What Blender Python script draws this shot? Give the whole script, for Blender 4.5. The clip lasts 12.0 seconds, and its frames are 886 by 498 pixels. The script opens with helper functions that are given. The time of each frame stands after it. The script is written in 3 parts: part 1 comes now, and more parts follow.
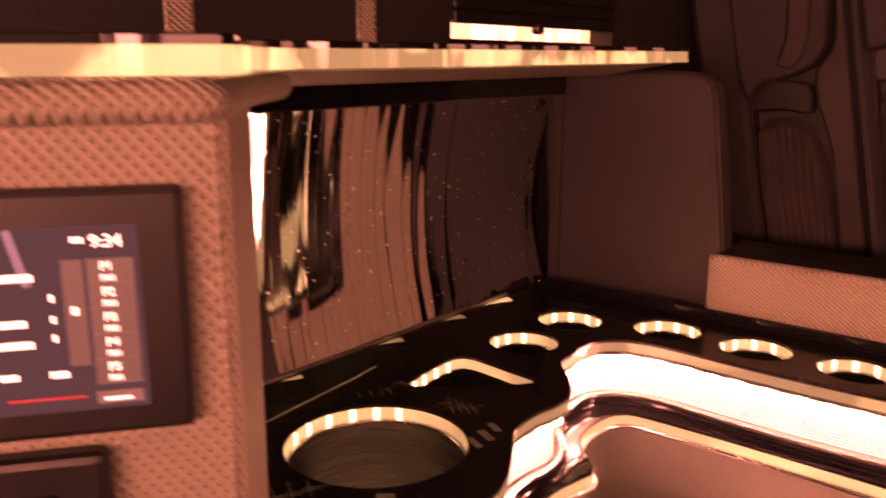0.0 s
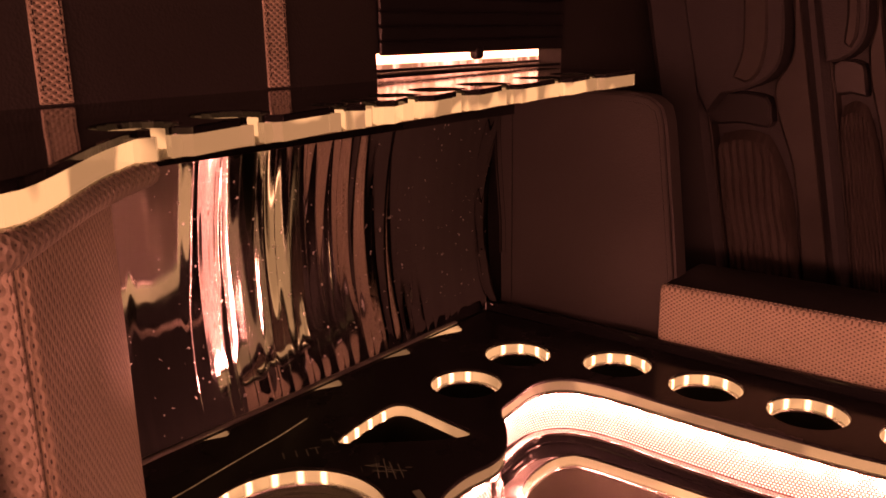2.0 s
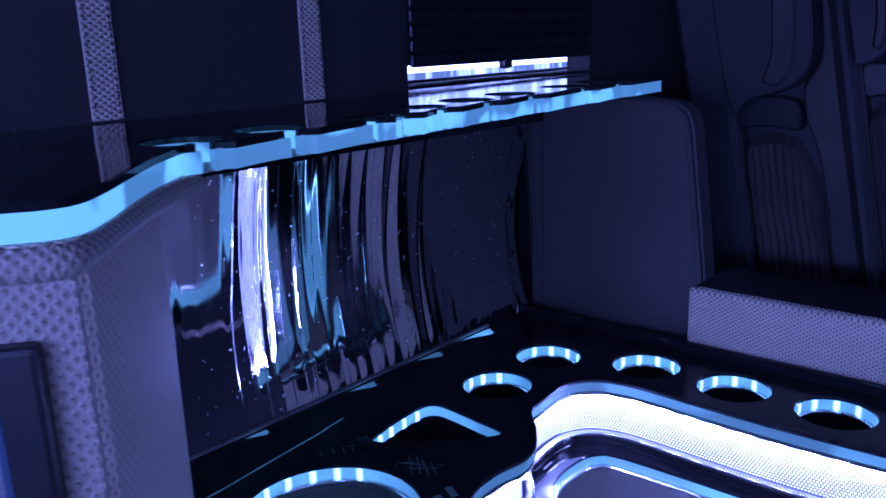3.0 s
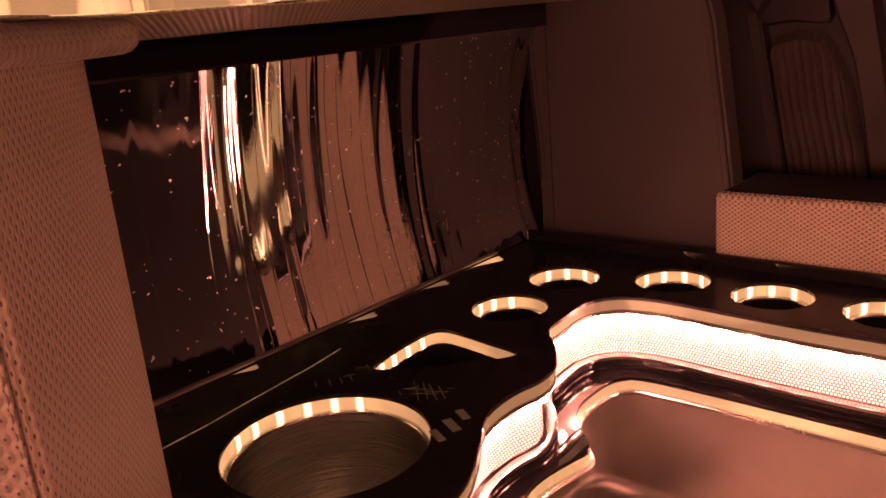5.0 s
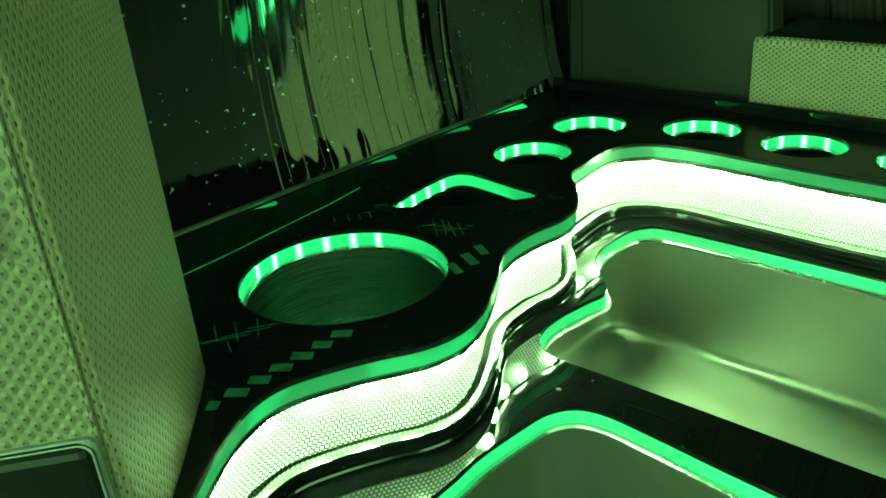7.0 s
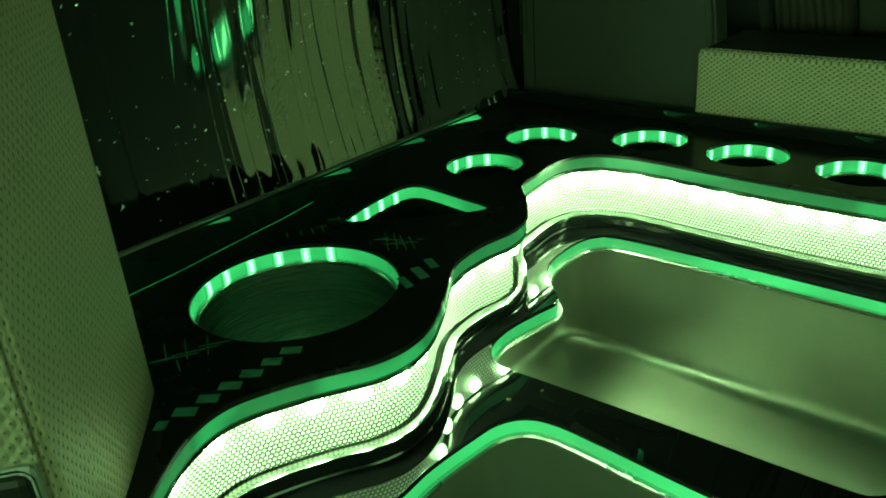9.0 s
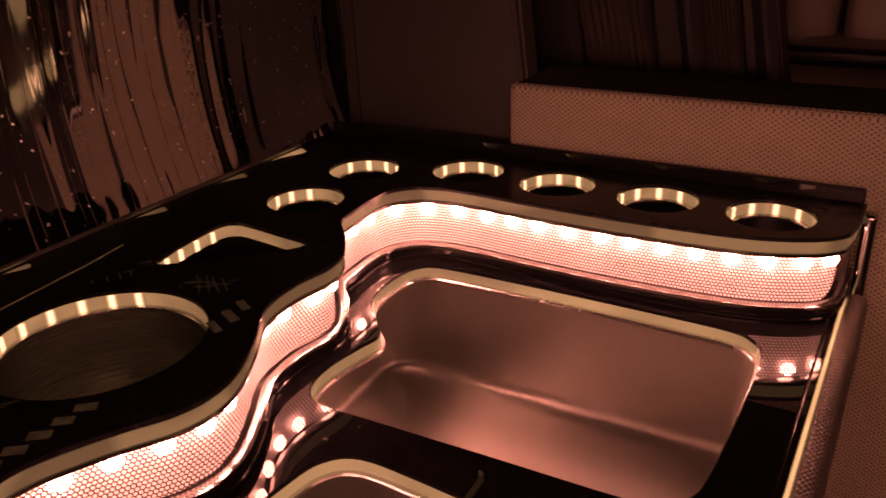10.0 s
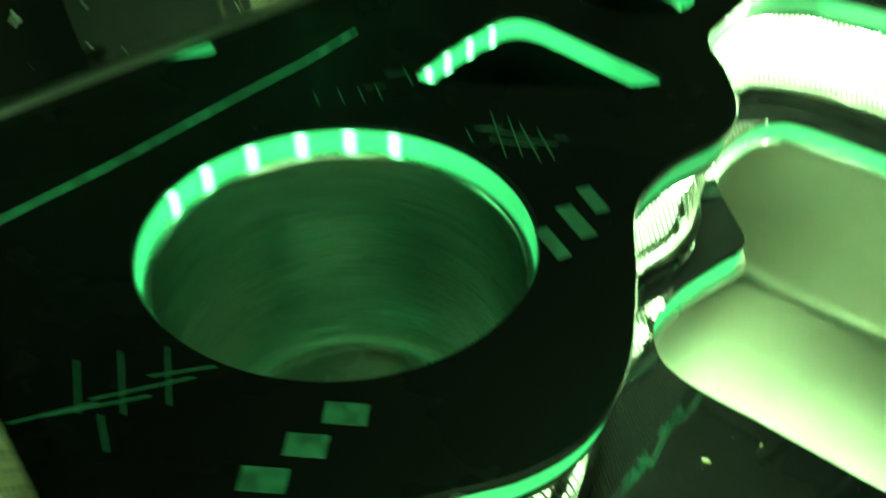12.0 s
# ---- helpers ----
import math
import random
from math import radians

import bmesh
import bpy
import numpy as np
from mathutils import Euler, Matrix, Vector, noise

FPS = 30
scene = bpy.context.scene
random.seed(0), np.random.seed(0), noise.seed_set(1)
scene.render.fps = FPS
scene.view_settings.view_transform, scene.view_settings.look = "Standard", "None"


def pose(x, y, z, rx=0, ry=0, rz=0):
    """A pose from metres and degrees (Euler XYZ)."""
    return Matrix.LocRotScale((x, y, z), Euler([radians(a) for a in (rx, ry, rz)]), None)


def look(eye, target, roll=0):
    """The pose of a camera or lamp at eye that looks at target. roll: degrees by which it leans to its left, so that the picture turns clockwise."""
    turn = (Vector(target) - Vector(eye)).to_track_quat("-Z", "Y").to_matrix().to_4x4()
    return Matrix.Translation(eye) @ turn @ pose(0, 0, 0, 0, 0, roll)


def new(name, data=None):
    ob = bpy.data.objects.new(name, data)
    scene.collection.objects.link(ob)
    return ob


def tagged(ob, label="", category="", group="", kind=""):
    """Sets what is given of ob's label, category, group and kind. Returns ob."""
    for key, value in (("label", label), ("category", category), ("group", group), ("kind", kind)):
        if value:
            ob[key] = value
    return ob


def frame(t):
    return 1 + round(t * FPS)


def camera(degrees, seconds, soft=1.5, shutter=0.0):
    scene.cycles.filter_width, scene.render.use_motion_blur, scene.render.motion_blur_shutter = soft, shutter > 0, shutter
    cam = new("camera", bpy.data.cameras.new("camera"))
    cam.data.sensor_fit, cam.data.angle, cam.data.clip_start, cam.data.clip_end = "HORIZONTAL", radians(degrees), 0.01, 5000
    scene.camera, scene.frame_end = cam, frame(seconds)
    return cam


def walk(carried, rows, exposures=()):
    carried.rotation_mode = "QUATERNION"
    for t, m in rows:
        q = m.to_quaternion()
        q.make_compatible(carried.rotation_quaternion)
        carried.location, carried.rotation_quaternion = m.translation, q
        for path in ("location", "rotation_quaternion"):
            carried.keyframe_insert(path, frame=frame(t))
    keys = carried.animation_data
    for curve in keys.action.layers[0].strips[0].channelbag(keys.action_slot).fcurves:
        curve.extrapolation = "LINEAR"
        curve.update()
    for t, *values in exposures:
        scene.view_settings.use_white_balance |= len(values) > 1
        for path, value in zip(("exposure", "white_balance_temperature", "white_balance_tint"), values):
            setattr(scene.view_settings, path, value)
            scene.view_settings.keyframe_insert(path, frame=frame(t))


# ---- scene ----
cam = camera(56.83, 12.0, soft=1.6, shutter=0.45)
PATH = [
    (0, (0.5843, -0.0643, 1.0037), (-0.0328, 0.6898, 0.7788), 0.16),
    (0.2, (0.5981, -0.0507, 0.9870), (-0.0028, 0.7174, 0.7647), -0.77),
    (0.5, (0.6031, -0.0430, 0.9819), (0.0106, 0.7293, 0.7529), -2.05),
    (1, (0.5986, -0.0344, 0.9735), (0.0260, 0.7408, 0.7068), -2.21),
    (1.5, (0.5748, 0.0142, 1.0307), (-0.0017, 0.7860, 0.7625), -0.21),
    (2, (0.5979, 0.0169, 1.0607), (-0.0092, 0.7695, 0.8059), -0.90),
    (2.5, (0.6140, 0.0039, 1.0672), (-0.0247, 0.7311, 0.8155), -1.60),
    (2.7, (0.6256, 0.0119, 1.0652), (-0.0248, 0.7310, 0.8199), -2.21),
    (3, (0.6173, 0.0015, 1.0671), (-0.0242, 0.7273, 0.8188), -1.94),
    (3.2, (0.5978, -0.0213, 1.0623), (-0.0248, 0.7215, 0.8167), -1.00),
    (4.8, (0.5828, 0.0583, 0.9908), (-0.0663, 0.7664, 0.7128), -5.04),
    (5, (0.5753, 0.0538, 0.9860), (-0.0698, 0.7656, 0.7084), -5.09),
    (5.4, (0.5787, 0.0547, 0.9875), (-0.0744, 0.7577, 0.7063), -5.30),
    (5.5, (0.5653, 0.0524, 0.9854), (-0.0796, 0.7629, 0.7037), -5.11),
    (6, (0.5603, 0.0473, 0.9814), (-0.0877, 0.7558, 0.7020), -4.96),
    (6.4, (0.5610, 0.0475, 0.9661), (-0.0844, 0.7420, 0.6477), -4.39),
    (6.5, (0.5790, 0.0565, 0.9683), (-0.0740, 0.7188, 0.6006), -4.97),
    (6.7, (0.5740, 0.0550, 0.9570), (-0.0656, 0.7019, 0.5411), -4.65),
    (8.5, (0.5813, 0.0533, 0.9629), (-0.0530, 0.6929, 0.5287), -4.53),
    (8.7, (0.5888, 0.0597, 0.9599), (-0.0386, 0.7108, 0.5331), -4.61),
    (9, (0.5875, 0.0600, 0.9664), (-0.0214, 0.7321, 0.5452), -4.51),
    (9.5, (0.6054, 0.0708, 0.9763), (0.0338, 0.7854, 0.5728), -4.19),
    (9.8, (0.6121, 0.0795, 0.9689), (0.1038, 0.8434, 0.5710), -2.93),
    (10, (0.6167, 0.0813, 0.9760), (0.1407, 0.8618, 0.5708), -2.34),
    (10.5, (0.6184, 0.0807, 0.9734), (0.1592, 0.8693, 0.5646), -1.74),
    (11, (0.5841, 0.0719, 0.9604), (0.0952, 0.8419, 0.5504), -2.64),
    (11.3, (0.4876, 0.0848, 0.9577), (-0.0781, 0.7969, 0.5418), -4.22),
    (11.5, (0.4196, 0.1361, 0.9271), (-0.1654, 0.8134, 0.4809), -2.78),
    (11.7, (0.3804, 0.1782, 0.9107), (-0.2124, 0.8162, 0.4192), -2.06),
    (11.9, (0.3474, 0.2002, 0.9016), (-0.1840, 0.8108, 0.3144), 1.79),
    (12, (0.3363, 0.2196, 0.8948), (-0.1543, 0.8056, 0.2499), 2.43),
]
# The coloured lamps cycle red, green, blue; the picture's white balance follows the cycle: (stops, kelvin, tint).
RED, GREEN, BLUE, AMBER = (0.34, 28000, 156), (1.14, 12000, -113), (0.14, 3900, 78), (0.40, 20000, 58)
RED_LATE, GREEN_LATE, BLUE_LATE = (0.36, 24000, 148), (1.10, 12000, -105), (0.21, 4350, 86)   # weaker once the eye is close over the counter
CYCLE = [
    (0.0, RED), (0.46, AMBER), (0.58, GREEN), (1.07, BLUE), (1.57, RED), (2.15, GREEN), (2.67, BLUE), (3.2, RED), (3.75, GREEN), (4.3, BLUE),
    (4.86, RED), (5.36, GREEN), (5.9, BLUE), (6.46, RED), (7.0, GREEN), (7.53, BLUE), (8.07, RED_LATE), (8.57, GREEN_LATE), (9.15, BLUE_LATE),
    (9.66, RED_LATE), (10.2, GREEN_LATE), (10.76, BLUE_LATE), (11.27, RED_LATE), (11.86, GREEN_LATE), (12.2, GREEN_LATE),
]
EXPOSURE = ((0, 0.4, 1.0, 1.5, 2.0, 3.0, 5.0, 6.0, 6.5, 8.5, 9.0, 9.5, 10.0, 10.5, 11.4, 12.0), (1.35, 1.15, 0.5, 0.75, 0.9, 0.8, 0.95, 0.9, 0.85, 0.2, -0.1, 0.12, -0.3, -0.5, -0.05, 1.3))
TINTS = []
for (start, tone), (stop, _) in zip(CYCLE, CYCLE[1:]):
    for t in (start, 0.5 * (start + stop), stop - 0.04):
        TINTS.append((t, tone[0] + float(np.interp(t, *EXPOSURE)), tone[1], tone[2]))
walk(cam, [(t, look(eye, target, roll)) for t, eye, target, roll in PATH], TINTS)

# ---- world ----
night = bpy.data.worlds.new("night")
night.use_nodes = True
night.node_tree.nodes["Background"].inputs[0].default_value = (0.01, 0.01, 0.012, 1)
night.node_tree.nodes["Background"].inputs[1].default_value = 0.3
scene.world = night

# ---- levels, metres ----
TOP, LOW, FLOOR = 0.70, 0.62, 0.485         # upper counter, lower counter, basin floor
SHELF = 1.002                                 # underside of the lit shelf edge


# ---- materials ----
LED, WARM = (0.46, 1.0, 0.58), (1.02, 1.0, 0.92)   # the coloured lamps before the white balance, and the white ones


class Shader:
    """A node material with short ways to add and join nodes."""

    def __init__(self, name):
        self.mat = bpy.data.materials.new(name)
        self.mat.use_nodes = True
        self.tree = self.mat.node_tree
        self.body = self.tree.nodes["Principled BSDF"]

    def node(self, kind, **values):
        n = self.tree.nodes.new(kind)
        for key, value in values.items():
            if key in n.inputs:
                self.feed(n.inputs[key], value)
        return n

    def feed(self, socket, value):
        if isinstance(value, bpy.types.NodeSocket):
            self.tree.links.new(value, socket)
        else:
            socket.default_value = value

    def maths(self, op, a, b=0.0, c=0.0):
        n = self.tree.nodes.new("ShaderNodeMath")
        n.operation = op
        for i, v in enumerate((a, b, c)):
            self.feed(n.inputs[i], v)
        return n.outputs[0]

    def blend(self, fac, a, b):
        n = self.tree.nodes.new("ShaderNodeMix")
        n.data_type = "RGBA"
        self.feed(n.inputs[0], fac)
        for socket, v in ((n.inputs[6], a), (n.inputs[7], b)):
            self.feed(socket, v if isinstance(v, bpy.types.NodeSocket) else (*v, 1))
        return n.outputs[2]

    def coords(self, which="Object"):
        return self.node("ShaderNodeTexCoord").outputs[which]

    def noise(self, scale, detail=3.0, rough=0.5, vector=None, stretch=None):
        v = vector or self.coords()
        if stretch:
            m = self.node("ShaderNodeMapping", Scale=stretch)
            self.feed(m.inputs["Vector"], v)
            v = m.outputs[0]
        return self.node("ShaderNodeTexNoise", Scale=scale, Detail=detail, Roughness=rough, Vector=v).outputs[0]

    def span(self, value, a, b, c, d):
        n = self.node("ShaderNodeMapRange")
        for i, v in enumerate((value, a, b, c, d)):
            self.feed(n.inputs[i], v)
        return n.outputs[0]

    def bump(self, height, strength, distance):
        n = self.node("ShaderNodeBump", Strength=strength, Distance=distance, Height=height)
        self.feed(self.body.inputs["Normal"], n.outputs[0])
        return n

    def put(self, **values):
        names = {"color": "Base Color", "rough": "Roughness", "metal": "Metallic", "coat": "Coat Weight", "coat_rough": "Coat Roughness",
                 "glow": "Emission Color", "power": "Emission Strength", "ior": "IOR", "clear": "Transmission Weight", "sheen": "Sheen Weight",
                 "spec": "Specular IOR Level"}
        for key, v in values.items():
            if isinstance(v, tuple) and len(v) == 3:
                v = (*v, 1)
            self.feed(self.body.inputs[names[key]], v)
        return self.mat


def black_gloss(name="black_gloss", base=0.011, rough=(0.04, 0.10), shine=0.5, wave=0.03):
    s = Shader(name)
    smear = s.noise(9, 4, 0.6)
    dust = s.noise(420, 2, 0.5)
    speck = s.span(dust, 0.72, 0.78, 0.0, 1.0)
    s.bump(s.noise(30, 2), wave, 0.002)
    return s.put(color=s.blend(speck, (base, base, 1.1 * base), (0.07, 0.07, 0.07)), rough=s.span(smear, 0.35, 0.7, *rough), spec=shine)


def black_leather(name="black_leather", tone=(0.012, 0.012, 0.013), rough=0.42):
    s = Shader(name)
    cells = s.node("ShaderNodeTexVoronoi", Scale=420.0, Vector=s.coords()).outputs["Distance"]
    s.bump(s.maths("ADD", cells, s.noise(60, 3)), 0.35, 0.0006)
    worn = s.noise(7, 4)
    return s.put(color=s.blend(worn, tone, tuple(1.6 * v for v in tone)), rough=s.span(worn, 0.3, 0.7, rough - 0.08, rough + 0.1), spec=0.3)


def woven_vinyl(name, pitch, tone, dark, hole=0.17, relief=0.0012, smooth=0.45, flat=1.0, oval=(1.9, 0.55)):
    """Embossed vinyl: staggered pillows with a dark dimple between them, laid out on the UVs in metres."""
    s = Shader(name)
    uv = s.node("ShaderNodeSeparateXYZ", Vector=s.coords("UV"))
    wobble = s.span(s.noise(26, 2), 0.0, 1.0, -0.12, 0.12)
    u = s.maths("ADD", s.maths("DIVIDE", uv.outputs[0], pitch), wobble)
    v = s.maths("DIVIDE", uv.outputs[1], pitch * flat)
    a, b = s.maths("ADD", u, v), s.maths("SUBTRACT", u, v)
    fa = s.maths("SUBTRACT", s.maths("FRACT", a), 0.5)
    fb = s.maths("SUBTRACT", s.maths("FRACT", b), 0.5)
    du, dv = s.maths("ADD", fa, fb), s.maths("SUBTRACT", fa, fb)
    far = s.maths("SQRT", s.maths("ADD", s.maths("MULTIPLY", du, s.maths("MULTIPLY", du, oval[0])), s.maths("MULTIPLY", dv, s.maths("MULTIPLY", dv, oval[1]))))
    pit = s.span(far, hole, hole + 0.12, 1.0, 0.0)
    pillow = s.span(far, hole, 0.8, 0.0, 1.0)
    thread = s.noise(900, 2)
    s.bump(s.maths("ADD", pillow, s.maths("MULTIPLY", thread, 0.12)), 1.0, relief)
    soil = s.noise(6, 5, 0.6)
    body = s.blend(s.span(soil, 0.3, 0.75, 0.0, 0.35), tone, tuple(0.72 * c for c in tone))
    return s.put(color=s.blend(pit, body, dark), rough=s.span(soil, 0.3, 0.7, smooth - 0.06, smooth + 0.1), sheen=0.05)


def lit_acrylic(name, power, patch=0.0, tone=LED, grain=28.0, sharp=False, fade=1.0, base=0.06):
    """Edge-lit acrylic: it gives off light, brighter where a diode stands behind it, weaker towards its unlit end."""
    s = Shader(name)
    glow = s.noise(grain, 1.5, 0.4)
    strength = s.span(glow, 0.50 if sharp else 0.45, 0.56 if sharp else 0.68, power, power * (1 + patch))
    if fade < 1.0:
        across = s.node("ShaderNodeSeparateXYZ", Vector=s.coords("Generated")).outputs[0]
        strength = s.maths("MULTIPLY", strength, s.span(across, 0.3, 1.0, 1.0, fade))
    return s.put(color=(base, base, base), rough=0.15, glow=tone, power=strength, spec=0.5)


def metal(name, tone, rough, streak=None, relief=0.0):
    s = Shader(name)
    wear = s.noise(14, 4, 0.6, stretch=streak)
    if relief:
        s.bump(wear, 0.5, relief)
    return s.put(color=s.blend(s.span(wear, 0.3, 0.7, 0.0, 1.0), tone, tuple(0.85 * c for c in tone)), metal=1.0, rough=s.span(wear, 0.3, 0.7, rough * 0.8, rough * 1.25))


def steel_basin():
    s = Shader("brushed_steel")
    fine = s.noise(40, 3, 0.6, stretch=(1, 40, 8))
    stain = s.noise(11, 5, 0.6)
    spots = s.span(s.noise(420, 2), 0.80, 0.84, 0.0, 0.6)
    s.bump(fine, 0.12, 0.0004)
    body = s.blend(s.span(stain, 0.1, 0.9, 0.0, 1.0), (0.56, 0.55, 0.51), (0.44, 0.43, 0.40))
    return s.put(color=s.blend(spots, body, (0.2, 0.19, 0.17)), metal=0.9, rough=s.span(stain, 0.1, 0.9, 0.26, 0.40))


def glow(name, tone, power):
    s = Shader(name)
    return s.put(color=(0.08, 0.08, 0.08), rough=0.4, glow=tone, power=power)


def diode_lens(name):
    """A diode behind a frosted lens: white-hot in the middle, the ring's own colour at the ends."""
    s = Shader(name)
    across = s.node("ShaderNodeSeparateXYZ", Vector=s.coords("Generated")).outputs[1]
    off = s.maths("ABSOLUTE", s.maths("SUBTRACT", across, 0.5))
    core = s.span(off, 0.10, 0.42, 1.0, 0.0)
    return s.put(color=(0.06, 0.06, 0.06), rough=0.15, glow=s.blend(core, LED, (0.60, 1.0, 0.68)), power=s.maths("ADD", 0.22, s.maths("MULTIPLY", s.maths("MULTIPLY", core, core), 1.6)))


def uneven_glow(name, tone, power):
    """An uneven glow, put in for the light that engraving catches."""
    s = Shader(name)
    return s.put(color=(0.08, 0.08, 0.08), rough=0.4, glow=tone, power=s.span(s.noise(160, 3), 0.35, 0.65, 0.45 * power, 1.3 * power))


def plain(name, tone, rough=0.5, **more):
    s = Shader(name)
    n = s.noise(25, 4)
    s.bump(n, 0.15, 0.001)
    return s.put(color=s.blend(n, tone, tuple(0.75 * c for c in tone)), rough=s.span(n, 0.3, 0.7, rough * 0.85, rough * 1.15), **more)


def mirror_foil():
    s = Shader("mirror_foil")
    drops = s.span(s.noise(170, 2), 0.71, 0.725, 0.0, 1.0)
    smear = s.noise(12, 4, stretch=(1, 3, 0.6))
    return s.put(color=s.blend(drops, (0.48, 0.48, 0.48), (0.90, 0.90, 0.90)), metal=1.0, rough=s.maths("ADD", s.span(smear, 0.4, 0.75, 0.015, 0.06), s.maths("MULTIPLY", drops, 0.4)))


GLOSS = black_gloss()
SCUFFED = black_gloss("scuffed_black_gloss", 0.019, (0.16, 0.34), 0.28)
BLACK_GLASS = black_gloss("black_glass", 0.008, (0.008, 0.022), 0.75, 0.004)
LEATHER = black_leather("black_leather", (0.02, 0.02, 0.021), 0.58)
HIDE = black_leather("dark_hide", (0.020, 0.0195, 0.019), 0.48)
# dark hide made lighter for the corner panel: haze put into its colour
PANEL_HIDE = black_leather("panel_hide", (0.044, 0.042, 0.041), 0.50)
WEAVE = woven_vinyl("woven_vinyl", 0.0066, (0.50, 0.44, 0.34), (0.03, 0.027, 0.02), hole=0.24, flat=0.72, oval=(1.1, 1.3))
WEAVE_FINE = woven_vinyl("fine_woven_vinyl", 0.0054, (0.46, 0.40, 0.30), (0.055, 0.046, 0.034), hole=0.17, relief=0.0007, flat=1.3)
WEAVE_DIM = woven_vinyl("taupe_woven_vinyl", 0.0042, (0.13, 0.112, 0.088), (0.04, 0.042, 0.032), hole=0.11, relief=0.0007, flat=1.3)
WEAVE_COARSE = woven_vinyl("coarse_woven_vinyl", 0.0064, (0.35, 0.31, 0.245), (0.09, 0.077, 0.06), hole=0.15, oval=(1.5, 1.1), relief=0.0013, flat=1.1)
EDGE = lit_acrylic("lit_edge", 0.085, 0.9, grain=13.0, sharp=True)
EDGE_SHELF = lit_acrylic("lit_shelf_edge", 0.12, 1.6, grain=22.0, sharp=True)
EDGE_RING = lit_acrylic("lit_ring", 0.20, 0.5)
EDGE_FADING = lit_acrylic("lit_ring_fading", 0.22, 0.4, fade=0.35)
EDGE_DIM = lit_acrylic("dim_slot_glow", 0.055, 0.6)
EDGE_BASIN = lit_acrylic("lit_basin_rim", 0.19, 0.7, grain=9.0)
BEAD = diode_lens("led_bead")
LAMP = glow("white_led", WARM, 42.0)
DIFFUSER = lit_acrylic("white_diffuser", 0.85, 0.25, WARM, 20.0, base=0.5)
CHROME = metal("chrome", (0.62, 0.62, 0.61), 0.14)
DARK_CHROME = metal("dark_chrome", (0.42, 0.42, 0.41), 0.16)
POLISHED = metal("polished_steel", (0.72, 0.72, 0.70), 0.26)
PERF = metal("perforated_metal", (0.20, 0.19, 0.175), 0.38)
STEEL = steel_basin()
CUP = metal("cup_steel", (0.05, 0.05, 0.05), 0.45)
FOIL = mirror_foil()
BLACK = plain("black_plastic", (0.012, 0.012, 0.013), 0.4)
# the engraving's glints are put in as a weak glow of its own
INLAY, STEP = glow("engraved_line", LED, 0.012), uneven_glow("engraved_step", LED, 0.014)
CARPET = plain("dark_carpet", (0.02, 0.02, 0.022), 0.95)


# ---- shaping ----
def part(name, bm, material, parent=None, label="", smooth=False):
    mesh = bpy.data.meshes.new(name)
    for f in bm.faces:
        f.smooth = smooth
    bm.to_mesh(mesh)
    bm.free()
    mesh.materials.append(material)
    if smooth:
        mesh.set_sharp_from_angle(angle=radians(35))
    ob = new(name, mesh)
    if parent:
        ob.parent = parent
    if label:
        ob["label"] = label
    return ob


def thing(name, label, category, group="", kind="", at=(0, 0, 0)):
    ob = new(name)
    ob.empty_display_size = 0.02
    return tagged(ob, label, category, group, kind)


def spline(points, step=0.004, closed=False):
    """Points along a smooth curve through the given ones, about step apart."""
    p = [Vector((*q, 0)) if len(q) == 2 else Vector(q) for q in points]
    n, out = len(p), []
    for i in range(n if closed else n - 1):
        a, b, c, d = (p[(i + k) % n] if closed else p[min(max(i + k, 0), n - 1)] for k in (-1, 0, 1, 2))
        count = max(1, round((c - b).length / step))
        for j in range(count):
            t = j / count
            out.append(0.5 * (2 * b + (c - a) * t + (2 * a - 5 * b + 4 * c - d) * t * t + (3 * b - a - 3 * c + d) * t**3))
    if not closed:
        out.append(p[-1])
    return [(v.x, v.y) for v in out]


def circle(x, y, r, count=48):
    return [(x + r * math.cos(2 * math.pi * i / count), y + r * math.sin(2 * math.pi * i / count)) for i in range(count)]


def area(loop):
    return 0.5 * sum(a[0] * b[1] - b[0] * a[1] for a, b in zip(loop, loop[1:] + loop[:1]))


def shifted(loop, d, closed=True):
    """The loop moved to its left by d."""
    out, n = [], len(loop)
    for i, p in enumerate(loop):
        a = loop[i - 1] if closed or i else p
        b = loop[(i + 1) % n] if closed or i < n - 1 else p
        tx, ty = b[0] - a[0], b[1] - a[1]
        size = math.hypot(tx, ty) or 1
        out.append((p[0] - ty / size * d, p[1] + tx / size * d))
    return out


def ring_of(bm, loop, z):
    return [bm.verts.new((x, y, z)) for x, y in loop]


def skin(bm, a, b, closed=True):
    n = len(a)
    return [bm.faces.new((a[i], a[(i + 1) % n], b[(i + 1) % n], b[i])) for i in range(n if closed else n - 1)]


def fill(bm, rings):
    edges = [bm.edges.get((r[i - 1], r[i])) or bm.edges.new((r[i - 1], r[i])) for r in rings for i in range(len(r))]
    bmesh.ops.triangle_fill(bm, use_beauty=True, use_dissolve=False, edges=edges)


def plate(outer, holes, z0, z1, chamfer=0.0008):
    """A flat sheet with holes and softened upper edges."""
    bm, tops, feet = bmesh.new(), [], []
    for n, loop in enumerate([outer, *holes]):
        if (area(loop) > 0) != (n == 0):
            loop = loop[::-1]
        foot, brow, crown = ring_of(bm, loop, z0), ring_of(bm, loop, z1 - chamfer), ring_of(bm, shifted(loop, chamfer), z1)
        skin(bm, foot, brow)
        skin(bm, brow, crown)
        tops.append(crown)
        feet.append(foot)
    fill(bm, tops)
    fill(bm, feet)
    bmesh.ops.recalc_face_normals(bm, faces=bm.faces)
    return bm


